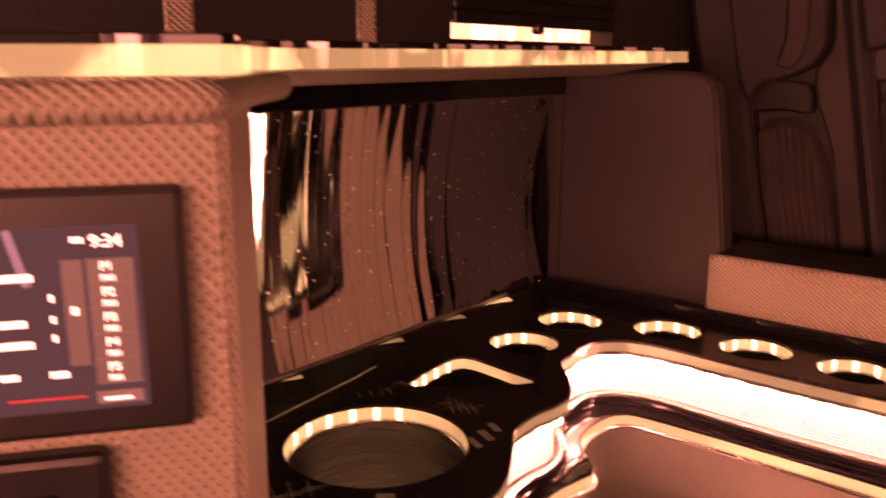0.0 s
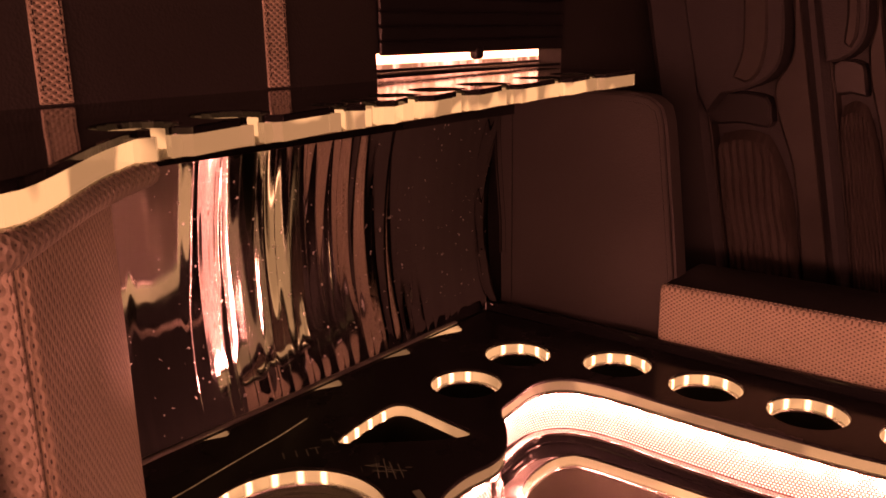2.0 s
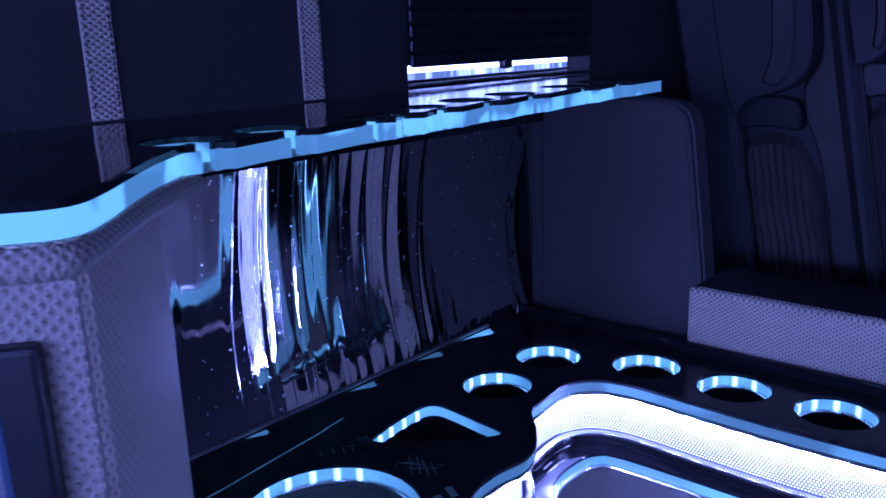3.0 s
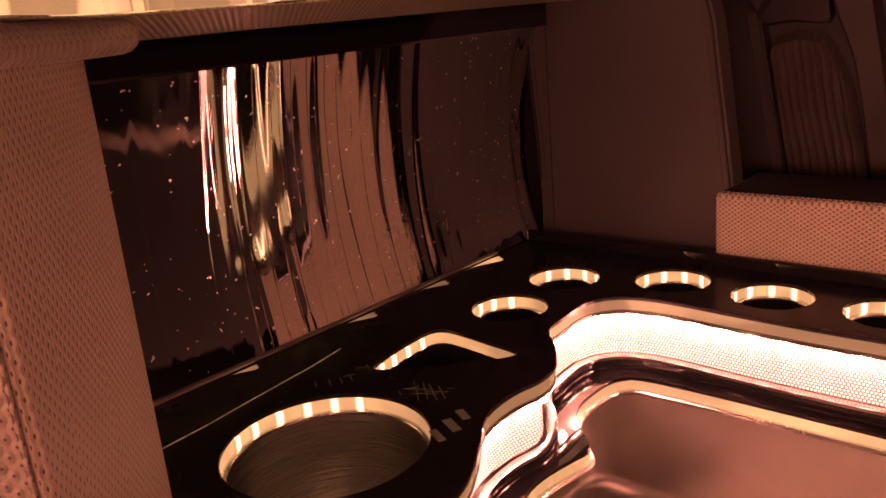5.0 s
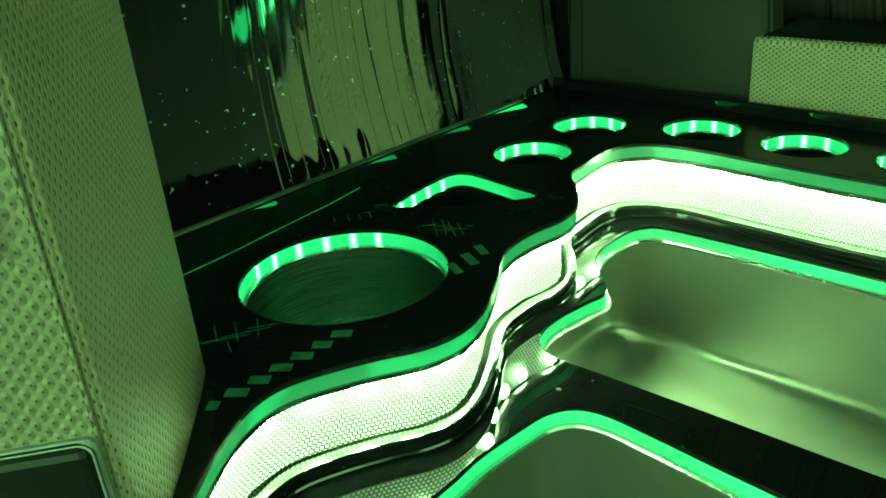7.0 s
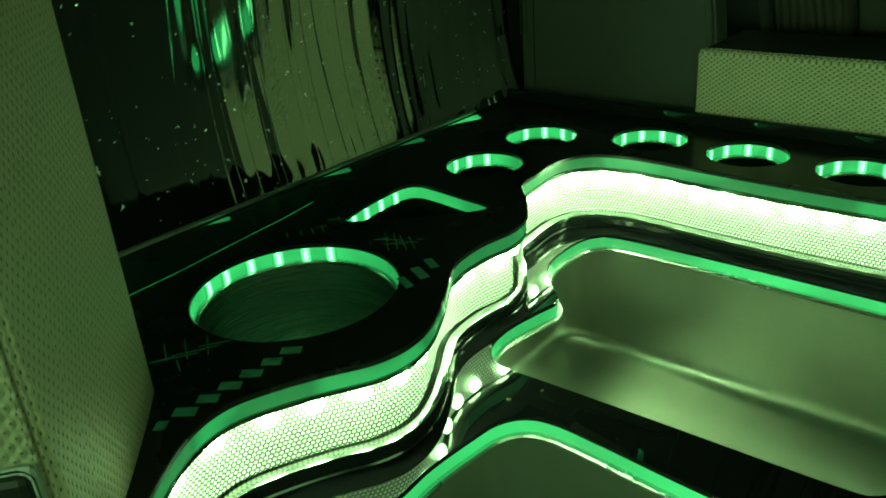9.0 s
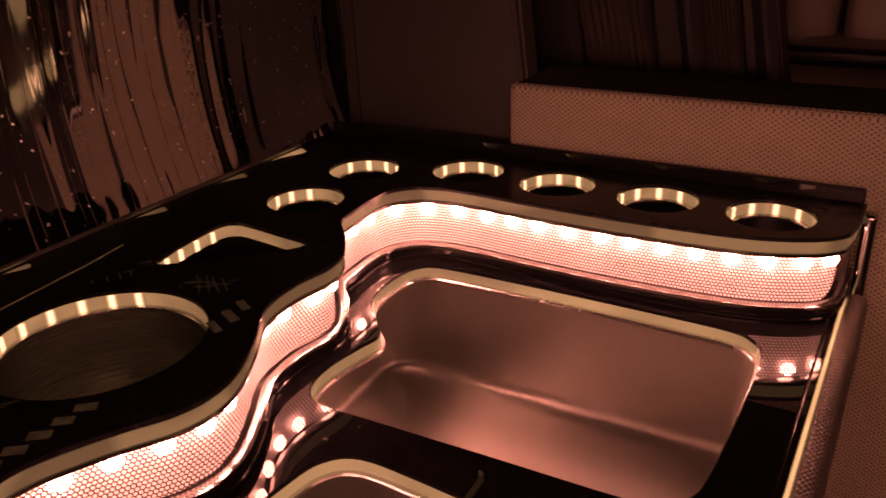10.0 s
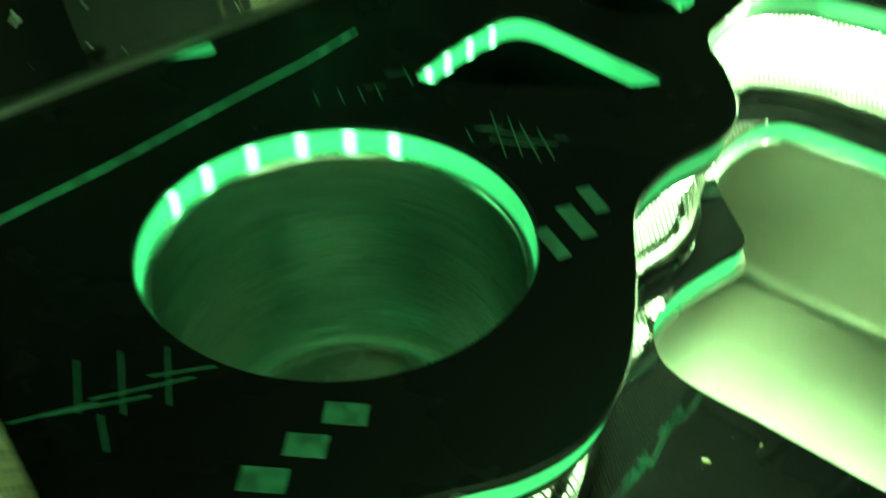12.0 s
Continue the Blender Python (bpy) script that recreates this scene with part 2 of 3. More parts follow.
def strip(path, z0, z1, thick, closed=False):
    """An upright band along a path, thick to its left."""
    bm = bmesh.new()
    back = shifted(path, thick, closed)
    a, b, c, d = ring_of(bm, path, z0), ring_of(bm, path, z1), ring_of(bm, back, z1), ring_of(bm, back, z0)
    for p, q in ((a, b), (b, c), (c, d), (d, a)):
        skin(bm, p, q, closed)
    if not closed:
        bm.faces.new((a[0], b[0], c[0], d[0]))
        bm.faces.new((a[-1], b[-1], c[-1], d[-1]))
    bmesh.ops.recalc_face_normals(bm, faces=bm.faces)
    return bm


def sweep(path, profile, closed=False):
    """A closed profile of (out, z) carried along a path in plan; out is to the path's right."""
    bm, rows = bmesh.new(), []
    for out, z in profile:
        rows.append(ring_of(bm, shifted(path, -out, closed), z))
    for p, q in zip(rows, rows[1:] + rows[:1]):
        skin(bm, p, q, closed)
    if not closed:
        bm.faces.new([r[0] for r in rows])
        bm.faces.new([r[-1] for r in rows])
    bmesh.ops.recalc_face_normals(bm, faces=bm.faces)
    return bm


def box(x0, x1, y0, y1, z0, z1, soft=0.0, steps=2):
    bm = bmesh.new()
    bmesh.ops.create_cube(bm, size=1, matrix=Matrix.LocRotScale(((x0 + x1) / 2, (y0 + y1) / 2, (z0 + z1) / 2), None, (x1 - x0, y1 - y0, z1 - z0)))
    if soft:
        bmesh.ops.bevel(bm, geom=list(bm.edges), offset=soft, segments=steps, affect="EDGES", profile=0.5)
    return bm


def unwrap(bm, spin=0.0):
    """UVs in metres: along the wall and up, or across the floor."""
    bm.normal_update()
    layer = bm.loops.layers.uv.verify()
    for f in bm.faces:
        n = f.normal
        t = Vector((-n.y, n.x, 0)).normalized() if abs(n.z) < 0.75 else Vector((1, 0, 0))
        up = n.cross(t)
        for loop in f.loops:
            loop[layer].uv = (loop.vert.co.dot(t), loop.vert.co.dot(up))
    return bm


def unwrap_along(bm, path):
    """UVs in metres along a path in plan."""
    layer = bm.loops.layers.uv.verify()
    pts = np.array(path)
    run = np.r_[0, np.cumsum(np.hypot(*np.diff(pts, axis=0).T))]
    for f in bm.faces:
        for loop in f.loops:
            c = loop.vert.co
            near = int(np.argmin((pts[:, 0] - c.x) ** 2 + (pts[:, 1] - c.y) ** 2))
            depth = math.hypot(pts[near, 0] - c.x, pts[near, 1] - c.y)
            loop[layer].uv = (run[near], c.z + 0.7 * depth)
    return bm


# ---- the bar counter ----
FRONT = spline([(0.300, 0.150), (0.266, 0.188), (0.244, 0.219), (0.2335, 0.243), (0.2325, 0.265), (0.2415, 0.290), (0.2545, 0.3155), (0.2695, 0.341), (0.275, 0.367), (0.269, 0.396),
                (0.250, 0.432), (0.227, 0.470), (0.222, 0.507), (0.227, 0.543), (0.221, 0.571), (0.198, 0.604), (0.175, 0.630), (0.170, 0.658), (0.168, 0.704),
                (0.184, 0.731), (0.212, 0.742), (0.250, 0.744), (0.305, 0.741), (0.400, 0.7395), (0.500, 0.745), (0.553, 0.761), (0.579, 0.781), (0.586, 0.803),
                (0.588, 0.835), (0.588, 0.866)])
CUPS = [(0.108, 0.660), (0.106, 0.762), (0.2117, 0.8034), (0.3136, 0.803), (0.4152, 0.8033), (0.5166, 0.8038)]
BUCKET = (0.152, 0.379, 0.0747)
KIDNEY = spline([(0.089, 0.490), (0.082, 0.520), (0.079, 0.552), (0.080, 0.574), (0.090, 0.583), (0.110, 0.583), (0.145, 0.579), (0.176, 0.575), (0.180, 0.566),
                 (0.166, 0.547), (0.138, 0.520), (0.108, 0.494), (0.096, 0.486)], closed=True)
SLOTS = [(0.7625, 0.0170, 0.030), (0.672, 0.0150, 0.022), (0.562, 0.0140, 0.021), (0.421, 0.0110, 0.016)]


def sliver(y, wide, half):
    """The part of a round hole that the mirror leaves open: thin towards the near end, round at the far one."""
    x = -0.0100
    return spline([(x, y - half), (x + 0.22 * wide, y - 0.45 * half), (x + 0.62 * wide, y + 0.05 * half), (x + wide, y + 0.55 * half), (x + 0.92 * wide, y + 0.82 * half), (x + 0.45 * wide, y + half), (x, y + 0.97 * half)], 0.003, True)


def upper_counter():
    bar = thing("bar_counter", "glossy black limousine bar counter with lit edges and cup holders", "bar counter")
    outer = FRONT + [(-0.012, 0.866), (-0.012, 0.200), (0.18, 0.150)]
    holes = [circle(x, y, 0.0375) for x, y in CUPS] + [circle(*BUCKET, 96), KIDNEY] + [sliver(*s) for s in SLOTS]
    part("countertop", plate(outer, holes, TOP - 0.0035, TOP), SCUFFED, bar)
    under = shifted(FRONT, 0.002, False)
    part("light_edge", strip(under, TOP - 0.0145, TOP - 0.0035, 0.004), EDGE, bar, "translucent acrylic edge glowing with coloured light", True)
    part("upper_trim", sweep(shifted(FRONT, 0.005, False), [(0, TOP - 0.0145), (0.0032, TOP - 0.0155), (0.0032, TOP - 0.0185), (0, TOP - 0.0200), (-0.004, TOP - 0.0200), (-0.004, TOP - 0.0145)]), DARK_CHROME, bar, "thin chrome trim", True)
    part("lower_trim", sweep(shifted(FRONT, 0.005, False), [(0, LOW + 0.0155), (0.0028, LOW + 0.0145), (0.0028, LOW + 0.0115), (0, LOW + 0.0105), (-0.004, LOW + 0.0105), (-0.004, LOW + 0.0155)]), DARK_CHROME, bar, "thin chrome trim", True)
    part("base_strip", sweep(shifted(FRONT, 0.006, False), [(0, LOW), (0.0036, LOW + 0.0006), (0.0042, LOW + 0.0022), (0.0034, LOW + 0.0036), (0.0012, LOW + 0.0044), (0.0012, LOW + 0.0092), (0, LOW + 0.0105), (-0.004, LOW + 0.0105), (-0.004, LOW)]), GLOSS, bar, "ridged black gloss strip", True)
    part("body", plate(shifted(outer, 0.016), [circle(BUCKET[0], BUCKET[1], 0.077)], LOW - 0.01, LOW), BLACK, bar)
    return bar


def perforated_band(bar):
    """The punched metal sheet, its diffuser and its row of white diodes."""
    line = shifted(FRONT, 0.006, False)
    pts = np.array(line)
    run = np.r_[0, np.cumsum(np.hypot(*np.diff(pts, axis=0).T))]
    stop = run[-1] - 0.030
    pitch, z0, z1 = 0.0033, LOW + 0.0155, TOP - 0.0200
    rows = int((z1 - z0) / (pitch * 0.866))
    step = (z1 - z0) / rows

    def at(s, z):
        return (float(np.interp(s, run, pts[:, 0])), float(np.interp(s, run, pts[:, 1])), z)

    verts, faces = [], []
    for r in range(rows):
        for c in range(int(stop / pitch) - 1):
            s, z, n = pitch * (c + 0.5 + 0.5 * (r % 2)), z0 + step * (r + 0.5), len(verts)
            for k in range(6):
                a = math.pi / 6 + k * math.pi / 3
                verts.append(at(s + pitch / math.sqrt(3) * math.cos(a), min(max(z + step * 2 / 3 * math.sin(a), z0), z1)))
            for k in range(6):
                a = math.pi / 6 + k * math.pi / 3
                verts.append(at(s + 0.385 * pitch * math.cos(a), z + 0.385 * pitch * math.sin(a)))
            faces += [(n + k, n + (k + 1) % 6, n + 6 + (k + 1) % 6, n + 6 + k) for k in range(6)]
    mesh = bpy.data.meshes.new("perforated_panel")
    mesh.from_pydata(verts, [], faces)
    mesh.materials.append(PERF)
    panel = new("perforated_panel", mesh)
    panel.parent = bar
    panel["label"] = "punched metal panel glowing white from behind"
    count = int(np.searchsorted(run, stop))
    back = shifted(line[:count], 0.009, False)
    part("light_diffuser", strip(back, z0 - 0.002, z1 + 0.004, 0.003), DIFFUSER, bar, "white backlight", True)
    bead = bmesh.new()
    bmesh.ops.create_uvsphere(bead, u_segments=10, v_segments=6, radius=0.0048, matrix=Matrix.Diagonal((1.5, 0.9, 1.3, 1)))
    first = None
    knee = run[int(np.argmin(np.hypot(pts[:, 0] - 0.528, pts[:, 1] - 0.748)))]
    for s in np.arange(knee - 0.0303 * int(knee / 0.0303), stop - 0.02, 0.0303):
        i = int(np.searchsorted(run, s))
        a, b = pts[max(i - 1, 0)], pts[min(i + 1, len(pts) - 1)]
        t = (b - a) / np.hypot(*(b - a))
        x, y = pts[i] + np.array((-t[1], t[0])) * 0.0052
        if first is None:
            first = part("white_led", bead, LAMP, bar, "bright white light diode", True)
            lamp = first
        else:
            lamp = new("white_led", first.data)
            lamp.parent = bar
        lamp.location, lamp.rotation_euler = (x, y, z1 - 0.0072), (0, 0, math.atan2(t[1], t[0]))
    end = [p for p in line[count - 1:]]
    part("end_panel", strip(end, LOW, z1 + 0.002, 0.004), GLOSS, bar, "", True)


def liner(loop, z0, z1, thick=0.0015, fillet=0.012):
    """A bowl with an upright wall, a rounded foot and a floor."""
    bm = bmesh.new()
    loop = loop if area(loop) > 0 else loop[::-1]
    rings = [ring_of(bm, loop, z1), ring_of(bm, loop, z0 + 1.4 * fillet), ring_of(bm, loop, z0 + fillet)]
    for k in range(1, 5):
        a = k / 4 * math.pi / 2
        rings.append(ring_of(bm, shifted(loop, fillet * (1 - math.cos(a))), z0 + fillet * (1 - math.sin(a))))
    rings.append(ring_of(bm, shifted(loop, 1.4 * fillet), z0))   # a flat border, so that the floor stays even
    for p, q in zip(rings, rings[1:]):
        skin(bm, p, q)
    fill(bm, [rings[-1]])
    bmesh.ops.recalc_face_normals(bm, faces=bm.faces)
    bmesh.ops.reverse_faces(bm, faces=bm.faces)
    return bm


def holder(bar, loop, depth, name, beads, label, cup=CUP, lip=True, material=EDGE_RING):
    """A hole's lit ring with its diodes, and the liner under it."""
    loop = loop if area(loop) > 0 else loop[::-1]
    bowl = part(name, liner(shifted(loop, 0.0012), TOP - depth, TOP - 0.0140), cup, bar, label, True)
    part("light_ring", strip(loop[::-1], TOP - 0.0140, TOP - 0.0036, 0.003, True), material, bowl, "acrylic ring glowing with coloured light", True)
    if lip:
        part("rim", sweep(loop, [(0.001, TOP - 0.0140), (-0.0012, TOP - 0.0141), (-0.0025, TOP - 0.0148), (-0.0031, TOP - 0.0160), (-0.0025, TOP - 0.0172), (-0.0012, TOP - 0.0179), (0.001, TOP - 0.0180)], True), POLISHED, bowl, "thin polished rim", True)
    for x, y, a in beads:
        dot = part("led", box(-0.0010, 0.0010, -0.0055, 0.0055, -0.0050, 0.0050, 0.0009, 2), BEAD, bowl)
        dot.matrix_basis = pose(x, y, TOP - 0.0088, 0, 0, a)
    return bowl


def round_beads(x, y, r, angles):
    return [(x + (r - 0.0006) * math.cos(radians(a)), y + (r - 0.0006) * math.sin(radians(a)), a) for a in angles]


bar = upper_counter()
perforated_band(bar)
for n, (x, y) in enumerate(CUPS):
    turn = (128, 96, 108, 122, 116, 104)[n]
    angles = [turn + k for k in ((-4, 26, 54) if n == 0 else (-46, -12, 22, 56))]
    holder(bar, circle(x, y, 0.0375), 0.075, "cup_holder", round_beads(x, y, 0.0375, angles), "black cup holder with a lit ring", CUP, True, EDGE_FADING if n == 0 else EDGE_RING)
holder(bar, circle(*BUCKET, 96), 0.14, "ice_bucket", round_beads(*BUCKET, (118, 134, 151, 169, 187, 203)), "brushed steel ice bucket sunk into the counter", metal("bucket_steel", (0.85, 0.84, 0.82), 0.27, (1, 1, 40), 0.00002), True, EDGE_FADING)
holder(bar, KIDNEY, 0.07, "tray_hole", [(0.0865, 0.5, 0), (0.0826, 0.519, 0), (0.0802, 0.540, 0), (0.0798, 0.560, 0)], "kidney-shaped tray hole with a lit rim", BLACK, False, EDGE_FADING)
for n, s in enumerate(SLOTS):
    holder(bar, sliver(*s), 0.03, "slot", [(0.001, 0.788, 90), (0.004, 0.781, 60)] if n == 0 else [], "narrow lit opening beside the mirror", BLACK, False, EDGE_RING if n == 0 else EDGE_DIM)
    # Glowing plate added to fill the opening with its ring's light.
    part("lens", plate(shifted(sliver(*s) if area(sliver(*s)) > 0 else sliver(*s)[::-1], 0.0006), [], TOP - 0.0040, TOP - 0.0010, 0.0004), EDGE_RING if n == 0 else EDGE_DIM, bar, "small glowing plate standing in for the light inside the opening")


# ---- lower counter with its basins ----
BASIN_FAR = spline([(0.262, 0.4765), (0.244, 0.486), (0.235, 0.503), (0.233, 0.528), (0.238, 0.561), (0.242, 0.580), (0.237, 0.592), (0.227, 0.602), (0.206, 0.623),
                    (0.195, 0.642), (0.190, 0.667), (0.191, 0.700), (0.199, 0.718), (0.216, 0.728), (0.281, 0.731), (0.370, 0.731), (0.452, 0.730), (0.508, 0.7275),
                    (0.527, 0.718), (0.537, 0.702), (0.540, 0.665), (0.540, 0.600), (0.538, 0.530), (0.534, 0.506), (0.522, 0.489), (0.500, 0.484), (0.400, 0.481), (0.310, 0.478)], 0.006, True)
BASIN_NEAR = spline([(0.296, 0.318), (0.294, 0.356), (0.297, 0.394), (0.301, 0.418), (0.313, 0.434), (0.333, 0.440), (0.369, 0.439), (0.413, 0.436), (0.480, 0.432),
                     (0.520, 0.425), (0.537, 0.408), (0.540, 0.370), (0.540, 0.220), (0.540, 0.140), (0.530, 0.112), (0.505, 0.102), (0.420, 0.100), (0.335, 0.102), (0.306, 0.112), (0.296, 0.140), (0.295, 0.220)], 0.006, True)


def rounded(x0, x1, y0, y1, r, steps=7):
    return [(cx + r * math.cos(a), cy + r * math.sin(a)) for cx, cy, q in ((x1 - r, y0 + r, 3), (x1 - r, y1 - r, 0), (x0 + r, y1 - r, 1), (x0 + r, y0 + r, 2)) for a in np.linspace(q * math.pi / 2, (q + 1) * math.pi / 2, steps)]


BOWLS = (rounded(0.150, 0.5425, 0.477, 0.7335, 0.030), rounded(0.284, 0.5425, 0.098, 0.4425, 0.030))   # the steel bowls reach under the countertop
sink = thing("lower_counter", "glossy black lower counter with two steel basins", "bar counter")
part("lower_countertop", plate([(0.300, -0.05), (0.577, -0.05), (0.577, 0.866), (0.560, 0.866), (0.560, 0.782)] + shifted(FRONT, 0.012, False)[-34::-1], [BASIN_FAR, BASIN_NEAR], LOW - 0.003, LOW), BLACK_GLASS, sink)
for loop, inner in zip((BASIN_FAR, BASIN_NEAR), BOWLS):
    bowl = part("steel_basin", liner(inner, FLOOR, LOW - 0.014, fillet=0.012), STEEL, sink, "brushed stainless steel basin", True)
    anti = loop if area(loop) > 0 else loop[::-1]
    part("light_rim", strip(anti[::-1], LOW - 0.0125, LOW - 0.003, 0.003, True), EDGE_BASIN, bowl, "acrylic rim glowing with coloured light", True)
    part("rolled_lip", sweep(anti, [(0.001, LOW - 0.0125), (-0.003, LOW - 0.0128), (-0.004, LOW - 0.0145), (-0.003, LOW - 0.017), (0.001, LOW - 0.017)], True), POLISHED, bowl, "polished steel lip", True)
part("side_cap", box(0.5775, 0.5835, -0.05, 0.845, LOW - 0.016, LOW - 0.0002, 0.001), GLOSS, sink)
part("side_light", box(0.5838, 0.5856, -0.05, 0.845, LOW - 0.016, LOW - 0.0035, 0.0006), lit_acrylic("lit_side", 0.55, 0.5, grain=18.0), sink, "acrylic side edge glowing with coloured light")
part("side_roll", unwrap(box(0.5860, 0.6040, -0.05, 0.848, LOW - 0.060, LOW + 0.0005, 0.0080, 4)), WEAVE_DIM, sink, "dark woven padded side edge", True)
part("cabinet", box(0.16, 0.574, -0.04, 0.86, 0.0, 0.48, 0.004), LEATHER, sink)

# ---- engraved decoration on the counter ----
decor = thing("engraved_pattern", "faint engraved row of squares and crossing lines on the counter", "decoration")
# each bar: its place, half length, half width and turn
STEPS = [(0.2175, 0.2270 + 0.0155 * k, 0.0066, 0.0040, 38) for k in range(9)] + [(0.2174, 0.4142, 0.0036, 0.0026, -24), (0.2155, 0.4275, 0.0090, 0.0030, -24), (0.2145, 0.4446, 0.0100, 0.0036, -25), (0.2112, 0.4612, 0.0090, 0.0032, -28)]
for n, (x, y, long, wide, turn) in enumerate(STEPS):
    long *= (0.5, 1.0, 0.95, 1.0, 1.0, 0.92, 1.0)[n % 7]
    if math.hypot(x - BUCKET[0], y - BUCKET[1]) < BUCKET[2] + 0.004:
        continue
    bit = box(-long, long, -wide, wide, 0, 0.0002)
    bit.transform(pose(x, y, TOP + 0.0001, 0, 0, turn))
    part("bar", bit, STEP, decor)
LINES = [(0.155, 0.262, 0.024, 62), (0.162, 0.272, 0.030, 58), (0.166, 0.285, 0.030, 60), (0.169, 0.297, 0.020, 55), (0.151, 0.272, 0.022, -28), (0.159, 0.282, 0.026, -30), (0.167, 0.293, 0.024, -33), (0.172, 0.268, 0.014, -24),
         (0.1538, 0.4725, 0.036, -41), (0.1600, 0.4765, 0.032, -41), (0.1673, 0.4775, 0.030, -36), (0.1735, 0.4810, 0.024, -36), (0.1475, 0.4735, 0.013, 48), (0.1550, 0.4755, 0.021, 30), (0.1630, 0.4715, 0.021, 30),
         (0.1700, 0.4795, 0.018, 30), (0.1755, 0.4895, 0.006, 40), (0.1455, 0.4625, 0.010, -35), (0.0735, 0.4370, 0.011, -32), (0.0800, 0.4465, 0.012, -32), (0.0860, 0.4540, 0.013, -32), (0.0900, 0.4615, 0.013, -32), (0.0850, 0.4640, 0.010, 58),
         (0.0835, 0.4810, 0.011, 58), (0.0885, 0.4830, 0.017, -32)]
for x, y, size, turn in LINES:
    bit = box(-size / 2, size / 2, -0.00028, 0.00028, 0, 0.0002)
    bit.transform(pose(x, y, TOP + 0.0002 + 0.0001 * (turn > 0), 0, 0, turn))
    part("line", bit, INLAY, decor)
part("joint", strip(spline([(0.0600, 0.262), (0.0570, 0.306), (0.0545, 0.346), (0.0500, 0.385), (0.0450, 0.432), (0.0425, 0.458), (0.0385, 0.482), (0.0355, 0.500)]), TOP - 0.0002, TOP + 0.0002, 0.0013), uneven_glow("lit_joint", LED, 0.065), decor, "thin glowing joint in the counter")

# ---- rippled mirror beside the counter, leaning over it ----
FOLD_TURN = [random.Random(7).uniform(-1, 1) for _ in range(80)]


def ripple(y, z):
    """How far the foil bulges: uneven upright folds, turned further the farther they stand, with a sharp step between two of them."""
    yy = y + 0.003 * math.sin(9 * (z - 0.7) + 20 * y) + 0.006 * math.sin(23 * y) + 0.0035 * math.sin(131 * y + 2) + 0.002 * math.sin(271 * y)
    wide = 0.0165
    cell, f = int(yy // wide), (yy / wide) % 1.0
    f = f / 0.975 if f < 0.975 else (1 - f) / 0.025
    calm = min(1.0, 0.3 + (z - TOP) / 0.02)
    fold = 1 / (1 + math.exp((0.44 - y) / 0.006))
    turn = 0.0303 + 0.1368 * (y - 0.4) + 0.010 * FOLD_TURN[cell] * (1 + 0.5 * math.sin(14 * z + cell))
    even = min(y, 0.44) - 0.44
    swing = 0.0303 * even + 0.0684 * ((even + 0.04) ** 2 - 0.0016)
    waves = 0.00007 * math.sin(math.pi * f) * math.sin(2.1 * cell) * fold + 0.00005 * math.sin(215 * yy) * (1 - fold) + 0.000012 * math.sin(330 * yy)
    return swing + calm * wide * 0.975 * turn * (f - 0.5) * fold + waves


def bow(y, z):
    """The sheet hangs in a hollow curve; its near end is twisted further over the counter."""
    h, twist = z - TOP, 0.029 / (1 + math.exp((y - 0.53) / 0.03))
    foot = min(h, 0.065)
    return -0.016 - 0.2957 * foot + 1.329 * foot * foot + (twist - 0.2817 + 0.1005 * (y - 0.4)) * (h - foot) + 0.5179 * (h * h - foot * foot) / 0.52


def mirror_panel():
    bm = bmesh.new()
    ys, zs = np.linspace(0.225, 0.895, 1800), np.linspace(TOP, 0.961, 28)
    grid = [[bm.verts.new((bow(y, z) + ripple(y, z), y, z)) for y in ys] for z in zs]
    for a, b in zip(grid, grid[1:]):
        skin(bm, a, b, False)
    bmesh.ops.recalc_face_normals(bm, faces=bm.faces)
    if sum(f.normal.x for f in bm.faces) < 0:
        bmesh.ops.reverse_faces(bm, faces=bm.faces)
    ob = thing("mirror_panel", "rippled mirror foil panel behind the bar counter", "mirror")
    part("foil", bm, FOIL, ob, "", True)
    part("bottom_trim", box(-0.0165, -0.0110, 0.225, 0.80, TOP + 0.0002, TOP + 0.0030, 0.0014, 4), metal("pale_trim", (0.92, 0.91, 0.88), 0.46), ob, "thin pale metal edge trim")
    part("top_trim", strip([(bow(y, 0.958) + 0.004, y) for y in np.linspace(0.895, 0.225, 40)], 0.9570, 0.9596, 0.003), CHROME, ob, "thin polished edge trim")


mirror_panel()

# ---- setting ----
def structure(name, bm, material, label):
    return tagged(part(name, bm, material), label, "", "", "structure")


structure("floor", box(-0.2, 1.7, -1.4, 2.4, -0.05, 0.0), CARPET, "dark carpeted vehicle floor")
structure("ceiling", box(-0.2, 1.7, -1.4, 2.4, 1.42, 1.46), LEATHER, "dark vehicle headliner")
structure("wall_right", box(1.62, 1.7, -1.4, 2.4, 0.0, 1.42), LEATHER, "dark padded vehicle wall")
structure("wall_rear", box(-0.2, 1.62, -1.4, -1.32, 0.0, 1.42), LEATHER, "dark padded vehicle wall")
structure("wall_front", box(-0.2, 1.62, 2.32, 2.4, 0.0, 1.42), LEATHER, "dark padded vehicle wall")
structure("wall_left_lower", box(-0.2, -0.040, -1.32, 2.32, 0.0, 1.012), LEATHER, "dark padded vehicle wall")
structure("wall_left_upper", box(0.016, 0.05, -1.32, 0.600, 1.0172, 1.42), HIDE, "dark leather side panel above the shelf")
structure("wall_left_front", box(0.016, 0.05, 0.940, 2.32, 0.99, 1.42), HIDE, "dark leather side panel above the shelf")
structure("window_header", box(0.016, 0.05, 0.600, 0.940, 1.0425, 1.42), BLACK, "black window surround")
